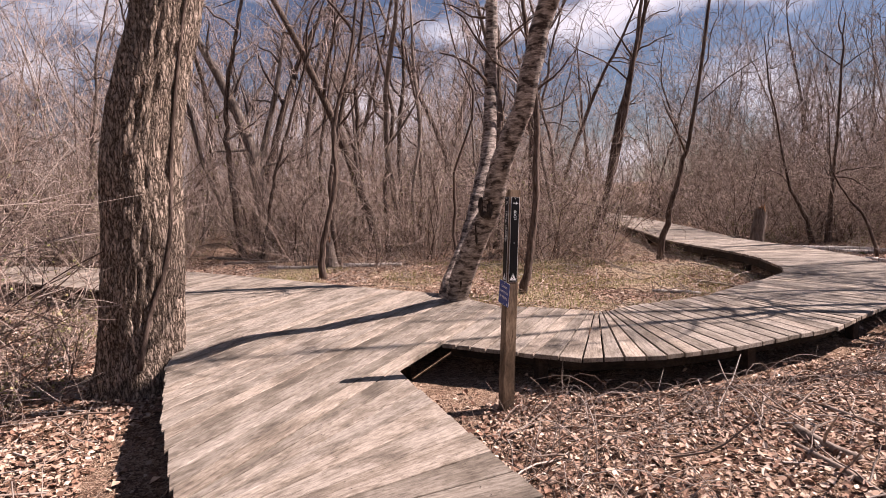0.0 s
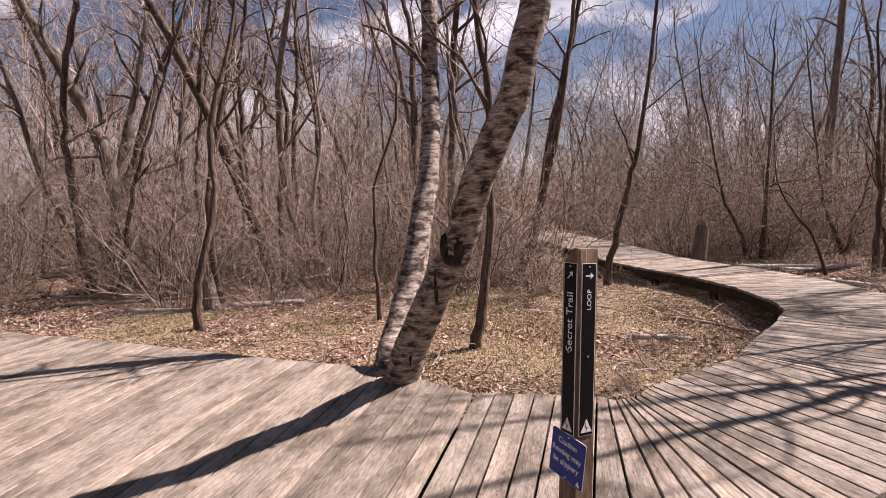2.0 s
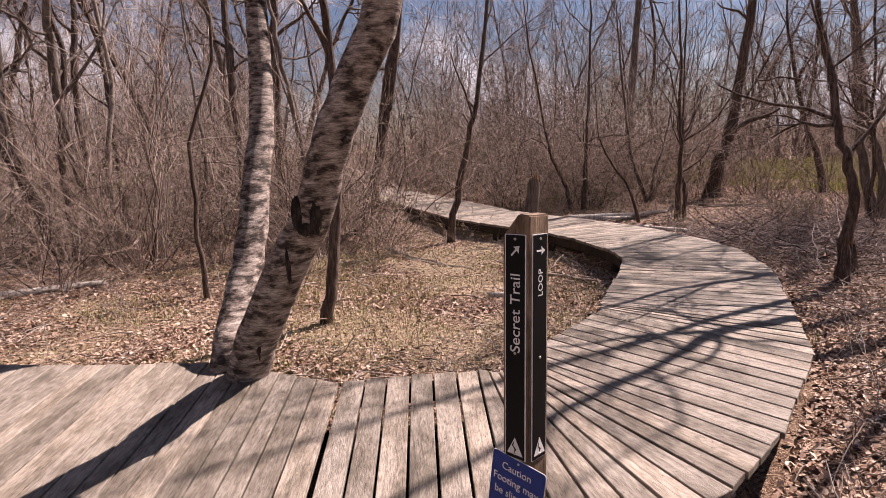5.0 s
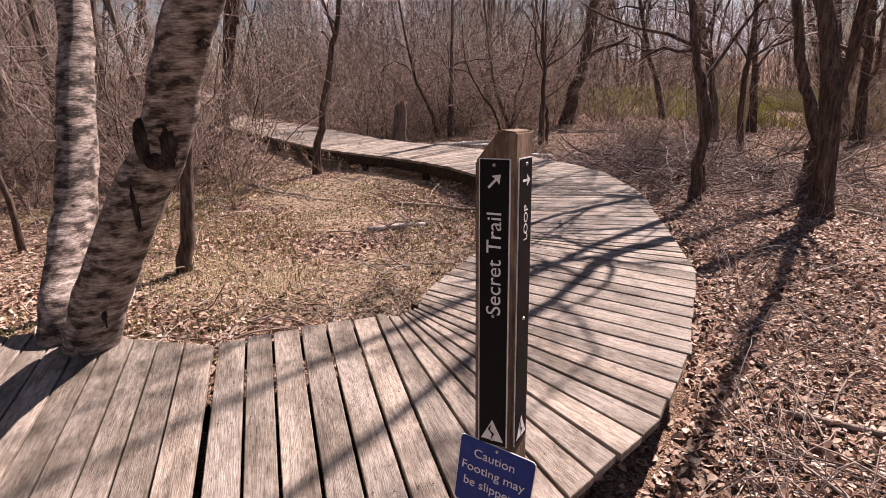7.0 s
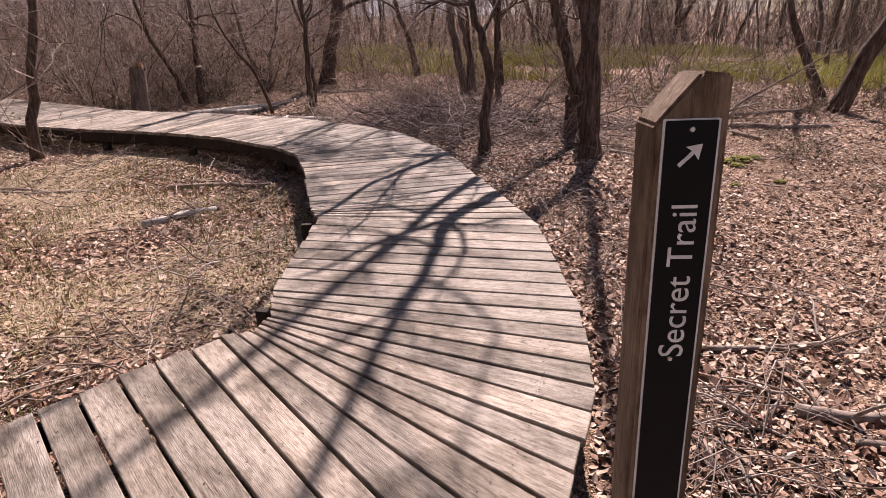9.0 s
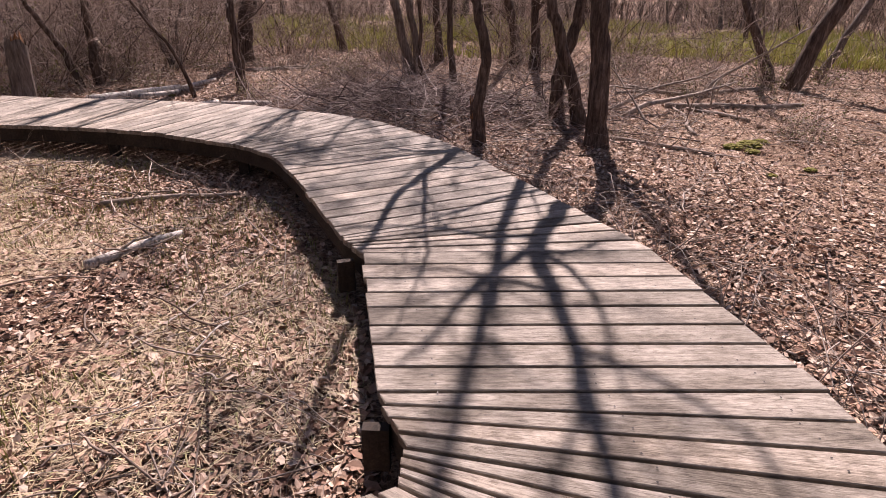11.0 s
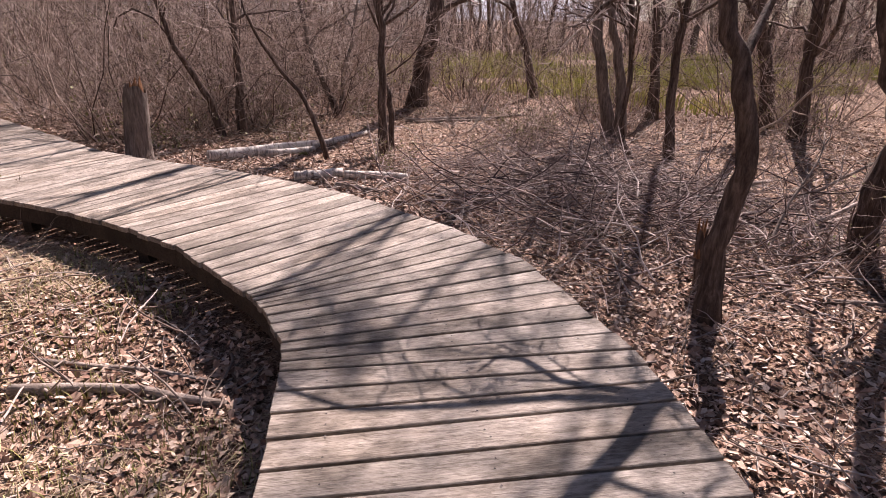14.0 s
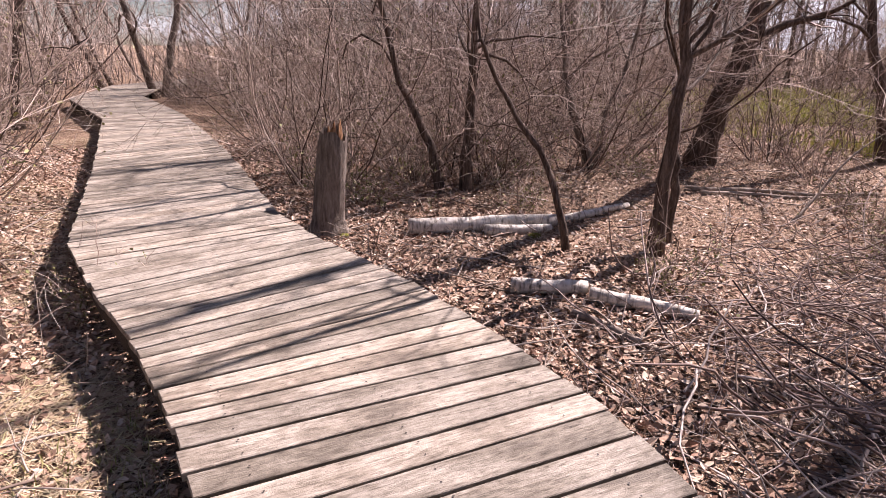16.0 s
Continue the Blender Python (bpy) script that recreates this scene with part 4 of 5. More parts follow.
def furrowed_trunk(name, guides, radii, label, mat, seed):
    """A thick old trunk whose ridges of bark are real relief."""
    rnd = random.Random(seed)
    base = Vector(guides[0])
    top = new(name)
    top.location = base
    tagged(top, label, "tree")
    line = [Vector(p) - base for p in trunk_line(guides, 16)]
    n, sides = len(line), 110
    v, f = [], []
    for i, p in enumerate(line):
        s = i / (n - 1) * (len(radii) - 1)
        k = min(int(s), len(radii) - 2)
        r = radii[k] + (radii[k + 1] - radii[k]) * (s - k)
        for j in range(sides):
            a = 6.28318 * j / sides
            c, d = math.cos(a), math.sin(a)
            w = noise.noise(Vector((c * 1.4, d * 1.4, p.z * 0.9)))
            ridge = 1 - abs(noise.noise(Vector((c * 7.5 + 0.35 * w, d * 7.5, p.z * 3.0)))) * 2.6
            fine = noise.noise(Vector((c * 17, d * 17, p.z * 11)))
            q = r * (1 + 0.05 * w) + 0.026 * max(-0.6, ridge) + 0.010 * fine
            flare = max(0.0, 0.55 - p.z) ** 2 * 0.5 * (0.5 + 0.5 * math.cos(3 * a + 1.0))
            v.append((p.x + c * (q + flare), p.y + d * (q + flare), p.z))
    for i in range(n - 1):
        for j in range(sides):
            k = (j + 1) % sides
            f.append((i * sides + j, i * sides + k, (i + 1) * sides + k, (i + 1) * sides + j))
    mesh_object("trunk", v, f, mat, top)
    # One dark stem for the line on the trunk: part vine, part branch shadow.
    vine = Tubes()
    climb = [(0.05, -0.1), (0.5, 0.1), (0.9, 0.45), (1.3, 0.62), (1.8, 0.7), (2.3, 0.66), (2.8, 0.55), (3.4, 0.5), (4.2, 0.7)]
    pts = []
    for h, side in climb:
        c = min(line, key=lambda p: abs(p.z - h - 0.33))
        a = radians(-51) + math.asin(side)
        r = radii[0] + (radii[-1] - radii[0]) * min(1.0, h / 5.0) - 0.02
        pts.append((c.x + r * 1.06 * math.cos(a), c.y + r * 1.06 * math.sin(a), h + 0.33))
    pts = trunk_line(pts, 4)
    vine.add(pts, taper(len(pts), 0.024, 0.014), 7, True, 0.1)
    vine.object("vine", M_BARK, top, "dark woody vine on the bark, also standing in for a branch's shadow")
    fine = Tubes()
    upper = [tuple(p) for p in line[int(n * 0.72):]]
    for _ in range(7):
        b = Tubes()
        grow(b, fine, upper, 0.3, rnd, 2, 1, 3.4, 0.1, inner=8)
        b.object("bough", mat, top)
    tagged(fine.object("crown", M_TWIG, top), kind="stuff")


furrowed_trunk("old_tree", [(-0.89, 11.74, -0.45), (-0.86, 11.76, 0.12), (-0.81, 11.8, 0.91), (-0.78, 11.83, 1.68), (-0.71, 11.88, 2.19), (-0.6, 11.95, 2.7), (-0.5, 12.02, 3.2), (-0.3, 12.02, 4.4), (-0.2, 12.02, 6.7)], [0.38, 0.34, 0.33, 0.32, 0.305, 0.29, 0.28, 0.27, 0.25],
               "thick old tree with deeply furrowed grey-brown bark at the deck's edge", M_OAK, 31)
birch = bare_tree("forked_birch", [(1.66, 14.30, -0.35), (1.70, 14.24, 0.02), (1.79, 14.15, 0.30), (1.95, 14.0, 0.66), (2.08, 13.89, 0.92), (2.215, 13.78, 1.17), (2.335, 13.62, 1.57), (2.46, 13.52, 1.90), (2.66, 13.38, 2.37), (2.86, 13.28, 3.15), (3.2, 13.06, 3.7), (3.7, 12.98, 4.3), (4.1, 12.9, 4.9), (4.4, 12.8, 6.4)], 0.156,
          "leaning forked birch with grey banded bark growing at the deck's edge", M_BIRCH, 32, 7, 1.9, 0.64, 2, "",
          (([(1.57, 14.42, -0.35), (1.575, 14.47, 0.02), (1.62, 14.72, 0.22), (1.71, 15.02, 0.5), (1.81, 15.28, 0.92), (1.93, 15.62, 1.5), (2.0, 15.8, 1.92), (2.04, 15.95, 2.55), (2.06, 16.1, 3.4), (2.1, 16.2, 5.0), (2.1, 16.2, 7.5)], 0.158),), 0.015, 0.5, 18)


def birch_scar(parent, at, size, seed):
    bm = bmesh.new()
    bmesh.ops.create_icosphere(bm, subdivisions=3, radius=1)
    for p in bm.verts:
        k = 1 + 0.45 * noise.noise(p.co * 2.4 + Vector((seed, 2, 0)))
        p.co = Vector((p.co.x * size[0] * k, p.co.y * size[1] * k, p.co.z * size[2] * k))
    ob = part("burnt_scar", bm, M_SCAR, parent, "blackened hollow scar in the bark")
    ob.location = Vector(at) - parent.location


for k, (at, size) in enumerate([((2.11, 13.69, 1.19), (0.035, 0.025, 0.10)), ((2.215, 13.635, 1.17), (0.035, 0.025, 0.11)), ((2.16, 13.665, 1.09), (0.055, 0.022, 0.04)), ((2.41, 13.475, 1.62), (0.026, 0.018, 0.022)), ((2.03, 13.78, 0.86), (0.016, 0.016, 0.12)), ((1.79, 14.02, 0.36), (0.02, 0.02, 0.16))]):
    birch_scar(birch, at, size, k + 1)

bare_tree("bare_tree", [(8.57, 14.99, -0.33), (8.55, 15.04, 0.15), (8.58, 14.97, 0.63), (8.55, 15.05, 1.06), (8.54, 15.20, 1.5), (8.55, 15.46, 2.45), (8.54, 15.62, 3.1), (8.5, 15.7, 4.6), (8.48, 15.7, 6.2), (8.46, 15.7, 8.0)], 0.074,
          "crooked leafless tree with dark bark beside the boardwalk", M_BARK, 40, 13, 2.2, 0.3, group="single trees round the boardwalk")
bare_tree("bare_tree", [(9.09, 13.7, -0.33), (9.08, 13.76, 0.24), (9.07, 13.83, 0.99), (9.07, 13.92, 1.5), (9.07, 14.2, 2.4), (9.07, 14.55, 3.4), (9.06, 14.78, 4.1), (9.1, 14.76, 4.6), (9.07, 14.72, 5.2), (9.07, 14.6, 7.5), (9.07, 14.5, 10.0)], 0.128,
          "stout straight leafless tree with dark brown bark near the boardwalk", M_BARK, 41, 16, 2.3, 0.4, group="single trees round the boardwalk")
bare_tree("bare_tree", [(10.03, 14.06, -0.33), (10.0, 14.25, 0.31), (9.94, 14.49, 1.0), (9.9, 14.63, 1.43), (9.78, 15.05, 3.59), (9.7, 15.34, 5.77), (9.64, 15.55, 7.96), (9.62, 15.62, 9.0)], 0.096,
          "leaning leafless tree with dark bark among dead branches", M_BARK, 42, 9, 2.0, 0.4, group="single trees round the boardwalk")
bare_tree("bare_tree", [(10.31, 14.43, -0.33), (10.3, 14.47, 0.24), (10.33, 14.31, 0.89), (10.34, 14.25, 1.43), (10.36, 14.1, 3.63), (10.38, 14.0, 5.83), (10.39, 13.93, 8.03), (10.39, 13.91, 9.0)], 0.104,
          "curved leafless tree with dark bark among dead branches", M_BARK, 43, 9, 2.0, 0.4, group="single trees round the boardwalk")
bare_tree("bare_tree", [(16.25, 16.64, -0.33), (16.22, 16.74, 0.49), (16.15, 16.97, 1.38), (16.05, 17.3, 3.55), (16.0, 17.48, 5.19)], 0.145,
          "upright leafless tree with dark bark before the marsh", M_BARK, 44, 8, 2.1, 0.28, group="single trees round the boardwalk")
bare_tree("bare_tree", [(15.3, 15.94, -0.33), (15.29, 16.0, 0.59), (15.27, 16.07, 1.39), (15.24, 16.19, 3.59), (15.22, 16.25, 5.2)], 0.122,
          "upright leafless tree with dark bark before the marsh", M_BARK, 45, 8, 2.1, 0.28, group="single trees round the boardwalk")
bare_tree("bare_tree", [(13.75, 18.31, -0.33), (13.66, 18.51, 0.67), (13.57, 18.68, 1.78), (13.46, 18.88, 3.97), (13.42, 18.96, 5.2), (13.35, 19.0, 7.2), (13.3, 19.0, 9.5)], 0.105,
          "pair of slim grey-barked leafless trunks before the marsh", M_GREY, 46, 13, 2.5, 0.35, group="single trees round the boardwalk", twin=(([(13.77, 18.13, -0.33), (13.71, 18.27, 0.84), (13.59, 18.51, 1.78), (13.43, 18.84, 3.95), (13.38, 18.94, 4.93), (13.2, 18.6, 8.6)], 0.085),))
bare_tree("bare_tree", [(16.98, 21.89, -0.33), (16.82, 22.14, 0.82), (16.58, 22.46, 1.97), (16.31, 22.82, 4.12), (16.22, 22.94, 5.18)], 0.112,
          "thin curved leafless tree with dark bark at the marsh edge", M_BARK, 47, 8, 2.1, 0.28, group="single trees round the boardwalk")
bare_tree("bare_tree", [(12.84, 16.96, -0.33), (12.81, 17.06, 0.51), (12.82, 17.04, 1.37), (12.82, 17.02, 1.72), (12.82, 16.94, 3.92), (12.82, 16.89, 6.12), (12.82, 16.86, 8.0)], 0.067,
          "thin leafless tree with brown bark on leafy ground", M_BARK, 48, 26, 2.6, 0.3, group="single trees round the boardwalk")
bare_tree("bare_tree", [(12.57, 17.39, -0.33), (12.51, 17.54, 0.01), (12.51, 17.53, 0.94), (12.48, 17.6, 1.72), (12.43, 17.72, 3.92), (12.39, 17.8, 6.12), (12.38, 17.82, 7.0)], 0.045,
          "thin leafless tree with brown bark on leafy ground", M_BARK, 49, 26, 2.6, 0.3, group="single trees round the boardwalk")
bare_tree("bare_tree", [(15.92, 18.52, -0.33), (15.89, 18.61, 0.98), (15.85, 18.71, 1.85), (15.79, 18.86, 4.04), (15.77, 18.92, 5.19)], 0.102,
          "upright leafless tree with dark bark before the marsh", M_BARK, 50, 8, 2.1, 0.28, group="single trees round the boardwalk")
bare_tree("bare_tree", [(10.36, 20.0, -0.33), (10.35, 20.01, 0.54), (10.37, 19.99, 1.23), (10.35, 20.01, 1.79), (10.3, 20.06, 3.99), (10.28, 20.08, 5.2)], 0.067,
          "pair of slim dark-barked leafless trunks on leafy ground", M_BARK, 51, 8, 2.1, 0.28, group="single trees round the boardwalk", twin=(([(10.72, 20.25, -0.33), (10.72, 20.25, 0.31), (10.66, 20.31, 0.77), (10.66, 20.31, 1.55), (10.66, 20.31, 3.75), (10.66, 20.31, 4.94)], 0.047),))
bare_tree("bare_tree", [(9.69, 20.41, -0.33), (9.47, 20.55, 0.45), (9.24, 20.68, 0.84), (8.92, 20.8, 1.44), (8.9, 20.81, 1.62), (8.8, 20.86, 3.2)], 0.033,
          "thin bowed leafless sapling leaning over fallen birch logs", M_BARK, 52, 3, 1.3, 0.28, group="single trees round the boardwalk")
bare_tree("bare_tree", [(9.75, 22.72, -0.33), (9.77, 22.71, 0.53), (9.8, 22.69, 1.19), (9.83, 22.68, 1.81), (9.89, 22.66, 4.01), (9.91, 22.65, 5.2)], 0.078,
          "pair of crooked dark leafless trunks behind a birch log", M_BARK, 53, 8, 2.1, 0.28, group="single trees round the boardwalk", twin=(([(9.39, 22.71, -0.33), (9.26, 22.76, 0.27), (8.98, 22.86, 0.94), (8.83, 22.9, 1.44), (8.44, 23.0, 3.6), (8.27, 23.04, 4.93)], 0.064),))
bare_tree("bare_tree", [(14.04, 23.02, -0.33), (14.14, 22.9, 0.48), (14.29, 22.72, 1.4), (14.36, 22.62, 2.09), (14.49, 22.43, 4.28), (14.58, 22.3, 6.47), (14.65, 22.21, 8.67), (14.68, 22.17, 10.0)], 0.210,
          "dark leaning leafless tree beside the marsh", M_BARK, 54, 8, 2.1, 0.28, group="single trees round the boardwalk")
bare_tree("bare_tree", [(12.09, 23.23, -0.33), (11.8, 23.44, 0.6), (11.68, 23.52, 1.3), (11.46, 23.67, 3.48), (11.34, 23.75, 5.19)], 0.072,
          "low forked grey-barked leafless tree with a stump", M_GREY, 55, 8, 2.1, 0.28, group="single trees round the boardwalk", twin=(([(12.13, 23.21, -0.33), (12.22, 23.14, 0.53), (12.37, 23.0, 1.24), (12.64, 22.75, 3.41), (12.77, 22.63, 4.93)], 0.048),))
bare_tree("bare_tree", [(5.58, 38.61, -0.33), (5.36, 38.6, 1.05), (5.06, 38.57, 2.76), (4.83, 38.55, 4.95), (4.67, 38.53, 7.14), (4.57, 38.52, 8.99)], 0.133,
          "pair of dark leafless trees at the boardwalk's far bend", M_BARK, 56, 8, 2.1, 0.28, group="single trees round the boardwalk", twin=(([(5.92, 39.21, -0.33), (6.2, 39.22, 1.03), (6.72, 39.21, 2.86), (7.09, 39.2, 5.03), (7.35, 39.2, 7.21), (7.46, 39.2, 8.54)], 0.157),))
bare_tree("bare_tree", [(15.68, 11.16, -0.33), (15.74, 11.63, 0.57), (15.76, 12.05, 1.44), (15.79, 12.65, 3.56), (15.81, 12.97, 5.17)], 0.113,
          "slim dark leafless tree on leafy ground by fallen limbs", M_BARK, 57, 8, 2.1, 0.28, group="single trees round the boardwalk")
bare_tree("bare_tree", [(-1.54, 17.76, -0.33), (-1.52, 17.77, 0.4), (-1.23, 17.89, 1.58), (-1.22, 17.89, 2.62), (-0.89, 18.0, 3.84), (-0.54, 18.12, 6.01), (-0.32, 18.19, 7.99)], 0.070,
          "slim crooked leafless tree with dark bark", M_BARK, 58, 8, 2.1, 0.28, group="single trees round the boardwalk")
bare_tree("bare_tree", [(-1.44, 22.15, -0.33), (-1.43, 22.15, 1.61), (-1.18, 22.22, 3.14), (-1.26, 22.2, 4.21), (-1.44, 22.15, 5.03), (-1.73, 22.07, 7.21), (-1.8, 22.05, 8.0)], 0.069,
          "slim crooked leafless tree with dark bark", M_BARK, 59, 8, 2.1, 0.28, group="single trees round the boardwalk")
bare_tree("bare_tree", [(-1.16, 24.33, -0.33), (-1.18, 24.33, 1.44), (-0.9, 24.38, 3.14), (-1.01, 24.36, 5.66), (-1.07, 24.35, 7.86), (-1.09, 24.35, 9.0)], 0.074,
          "slim pale-barked leafless sapling in the thicket", M_DEADWOOD, 60, 8, 2.1, 0.28, group="single trees round the boardwalk")
bare_tree("bare_tree", [(2.45, 16.16, -0.33), (2.6, 16.15, 0.38), (2.7, 16.13, 1.6), (2.73, 16.13, 2.76), (2.63, 16.14, 3.32), (2.4, 16.16, 5.51), (2.24, 16.18, 7.7), (2.17, 16.19, 8.99)], 0.067,
          "slim straight dark tree on yellow-brown leaf litter", M_BARK, 61, 8, 2.1, 0.28, group="single trees round the boardwalk")
bare_tree("bare_tree", [(1.11, 17.97, -0.33), (1.11, 17.97, 0.77), (1.15, 17.97, 1.68), (1.55, 17.99, 3.0), (1.26, 17.98, 3.84), (0.82, 17.96, 6.0), (0.68, 17.96, 6.99)], 0.033,
          "thin crooked dark sapling behind a birch", M_BARK, 62, 8, 1.3, 0.28, group="single trees round the boardwalk")
bare_tree("bare_tree", [(3.85, 22.31, -0.33), (4.26, 22.23, 0.59), (4.64, 22.14, 2.75), (4.95, 22.04, 4.11), (5.17, 21.96, 4.99), (5.49, 21.84, 7.16), (5.68, 21.77, 8.99)], 0.114,
          "leaning dark leafless tree behind a birch", M_BARK, 63, 8, 2.1, 0.28, group="single trees round the boardwalk")
bare_tree("bare_tree", [(5.31, 20.31, -0.33), (5.49, 20.24, 0.73), (5.75, 20.13, 1.83), (5.89, 20.06, 2.53), (6.15, 19.93, 4.71), (6.33, 19.84, 6.9), (6.39, 19.81, 8.0)], 0.071,
          "slim dark leafless tree by the boardwalk's inner edge", M_BARK, 64, 8, 2.1, 0.28, group="single trees round the boardwalk")
bare_tree("bare_tree", [(3.84, 22.14, -0.33), (4.32, 22.04, 1.01), (4.57, 21.96, 2.1), (4.72, 21.92, 2.66), (5.07, 21.83, 4.83), (5.31, 21.76, 7.02), (5.39, 21.74, 8.0)], 0.107,
          "dark leafless tree leaning by the boardwalk's inner edge", M_BARK, 65, 8, 2.1, 0.28, group="single trees round the boardwalk")
bare_tree("bare_tree", [(14.13, 26.9, -0.33), (14.17, 26.87, 2.95), (14.34, 26.75, 6.37), (14.41, 26.7, 8.57), (14.44, 26.68, 10.0)], 0.171,
          "upright grey-barked leafless tree in the thicket", M_GREY, 66, 8, 2.1, 0.28, group="single trees round the boardwalk")
bare_tree("bare_tree", [(-6.99, 25.8, -0.33), (-7.08, 25.75, 2.3), (-7.6, 25.45, 4.43), (-8.42, 24.89, 6.61), (-8.89, 24.57, 8.74)], 0.289,
          "old spreading leafless tree with leaning grey boughs", M_GREY, 67, 8, 2.1, 0.28, group="single trees round the boardwalk", twin=(([(-6.99, 25.8, -0.33), (-6.97, 25.81, 2.3), (-6.31, 26.13, 5.21), (-5.79, 26.34, 8.07)], 0.193),))
bare_tree("bare_tree", [(-2.04, 19.94, -0.33), (-2.13, 19.91, 1.55), (-1.71, 20.06, 3.63), (-1.46, 20.13, 5.02), (-1.96, 19.97, 5.77), (-2.4, 19.83, 6.91)], 0.069,
          "slim crooked dark leafless tree", M_BARK, 68, 8, 2.1, 0.28, group="single trees round the boardwalk")
bare_tree("bare_tree", [(-8.38, 21.48, -0.33), (-8.0, 21.78, 1.84), (-7.77, 21.95, 4.13), (-7.48, 22.15, 6.02), (-7.28, 22.29, 8.21), (-7.23, 22.33, 9.0)], 0.195,
          "dark leafless tree with rough bark", M_BARK, 69, 8, 2.1, 0.28, group="single trees round the boardwalk")


def wood_variant(name, seed, height, r0, mat, limbs, length, bend=0.1):
    rnd = random.Random(seed)
    line = wander((0, 0, -0.2), (rnd.gauss(0, 0.12), rnd.gauss(0, 0.12), 1), height, 9, bend, rnd, 0.05)
    return line, bare_tree(name, line, r0, "", mat, seed, limbs, length, 0.22, 2, "", (), 0.05, 0.15, 6)


def bare_shrub(name, seed, stems, height, width, buds=0):
    """Many thin stems from one stool, with side twigs."""
    rnd = random.Random(seed)
    t, fine = Tubes(), Tubes()
    b_v, b_f = [], []
    for _ in range(stems):
        a = rnd.uniform(0, 6.283)
        r = width * 0.18 * math.sqrt(rnd.random())
        lean = rnd.uniform(0.03, 0.85)
        h = height * rnd.uniform(0.5, 1.1)
        line = wander((r * math.cos(a), r * math.sin(a), -0.08), (lean * math.cos(a), lean * math.sin(a), 1), h, 6, 0.25, rnd, 0.02)
        r0 = rnd.uniform(0.004, 0.010) * (height / 2.2) ** 0.5
        t.add(line, taper(7, r0, 0.0025), 4)
        for _ in range(rnd.randint(5, 9)):
            i = rnd.randint(1, 5)
            p, d = Vector(line[i]), Vector(line[i + 1]) - Vector(line[i])
            ln = h * rnd.uniform(0.14, 0.4)
            tw = wander(p, spread(d, rnd, 25, 95), ln, 3, 0.3, rnd, 0.03)
            fine.add(tw, taper(4, max(r0 * 0.45, 0.003), 0.002), 3)
            for _ in range(rnd.randint(2, 4)):
                k = rnd.randint(1, 2)
                q = Vector(tw[k])
                t2 = wander(q, spread(Vector(tw[k + 1]) - q, rnd, 20, 75), ln * rnd.uniform(0.3, 0.6), 2, 0.18, rnd, 0.05)
                fine.add(t2, (0.0026, 0.0022, 0.0018), 3)
                if rnd.random() < buds:
                    for c in t2[1:]:
                        o, s = len(b_v), rnd.uniform(0.008, 0.02)
                        n1, n2 = Vector((rnd.gauss(0, 1), rnd.gauss(0, 1), rnd.gauss(0, 1))).normalized() * s, Vector((rnd.gauss(0, 1), rnd.gauss(0, 1), rnd.gauss(0, 1))).normalized() * s
                        c = Vector(c)
                        b_v += [tuple(c - n1), tuple(c + n2), tuple(c + n1), tuple(c - n2)]
                        b_f.append((o, o + 1, o + 2, o + 3))
    ob = new(name)
    tagged(t.object("stem_wood", M_STEM, ob), kind="stuff")
    tagged(fine.object("crown", M_STEM, ob), kind="stuff")
    if b_v:
        tagged(mesh_object("foliage", b_v, b_f, M_BUD, ob, False, "tiny yellow-green opening leaf buds"), kind="stuff")
    return ob


def small_shrubs():
    """Low twiggy growth beside the old tree and the boardwalk."""
    kinds = [bare_shrub("low_shrub", 300, 14, 0.9, 0.9, 0.7), bare_shrub("low_shrub", 301, 10, 1.3, 0.9, 0.15)]
    spots = [(-1.75, 11.3, 1.0), (-2.0, 12.0, 1.2), (-2.6, 12.6, 1.1), (-1.5, 10.8, 0.7), (-3.2, 13.4, 1.2), (-2.6, 11.4, 1.0), (5.9, 20.6, 0.7), (9.2, 13.2, 0.5), (8.4, 22.6, 1.2), (9.2, 23.2, 1.4),
             (8.2, 23.6, 1.3), (10.4, 22.9, 1.2), (12.3, 22.6, 1.0), (13.2, 12.2, 0.9), (14.4, 14.4, 1.0), (4.2, 19.6, 0.9), (3.4, 18.6, 0.6), (9.9, 14.6, 0.8), (13.0, 19.6, 0.8), (0.2, 17.6, 0.6),
             (14.5, 11.5, 1.3), (15.2, 12.6, 1.4), (15.8, 10.4, 1.5), (13.6, 13.4, 0.8), (16.2, 14.2, 1.4), (16.6, 16.8, 1.3), (15.5, 19.8, 1.2), (14.8, 21.6, 1.3), (11.2, 23.8, 1.4), (16.9, 12.0, 1.5)]
    rnd = random.Random(17)
    while len(spots) < 58:
        x, y = rnd.uniform(9.5, 17), rnd.uniform(8.5, 22)
        if off_deck(x, y) > 1.6 and math.hypot(x - 10, y - 16.4) > 1.8:
            spots.append((x, y, rnd.uniform(0.35, 0.95)))
    for i, (x, y, s) in enumerate(spots):
        m = pose(x, y, ground_z(x, y) - 0.02, 0, 0, rnd.uniform(0, 360)) @ Matrix.Diagonal((s, s, s, 1))
        ob = kinds[i % 2]
        if i > 1:
            ob = copy_thing(ob, m)
        ob.matrix_basis = m
        tagged(ob, "low twiggy shrub with opening green buds" if i % 2 == 0 else "low tangle of bare brown twigs on leafy ground", "shrub", "low shrubs")


small_shrubs()


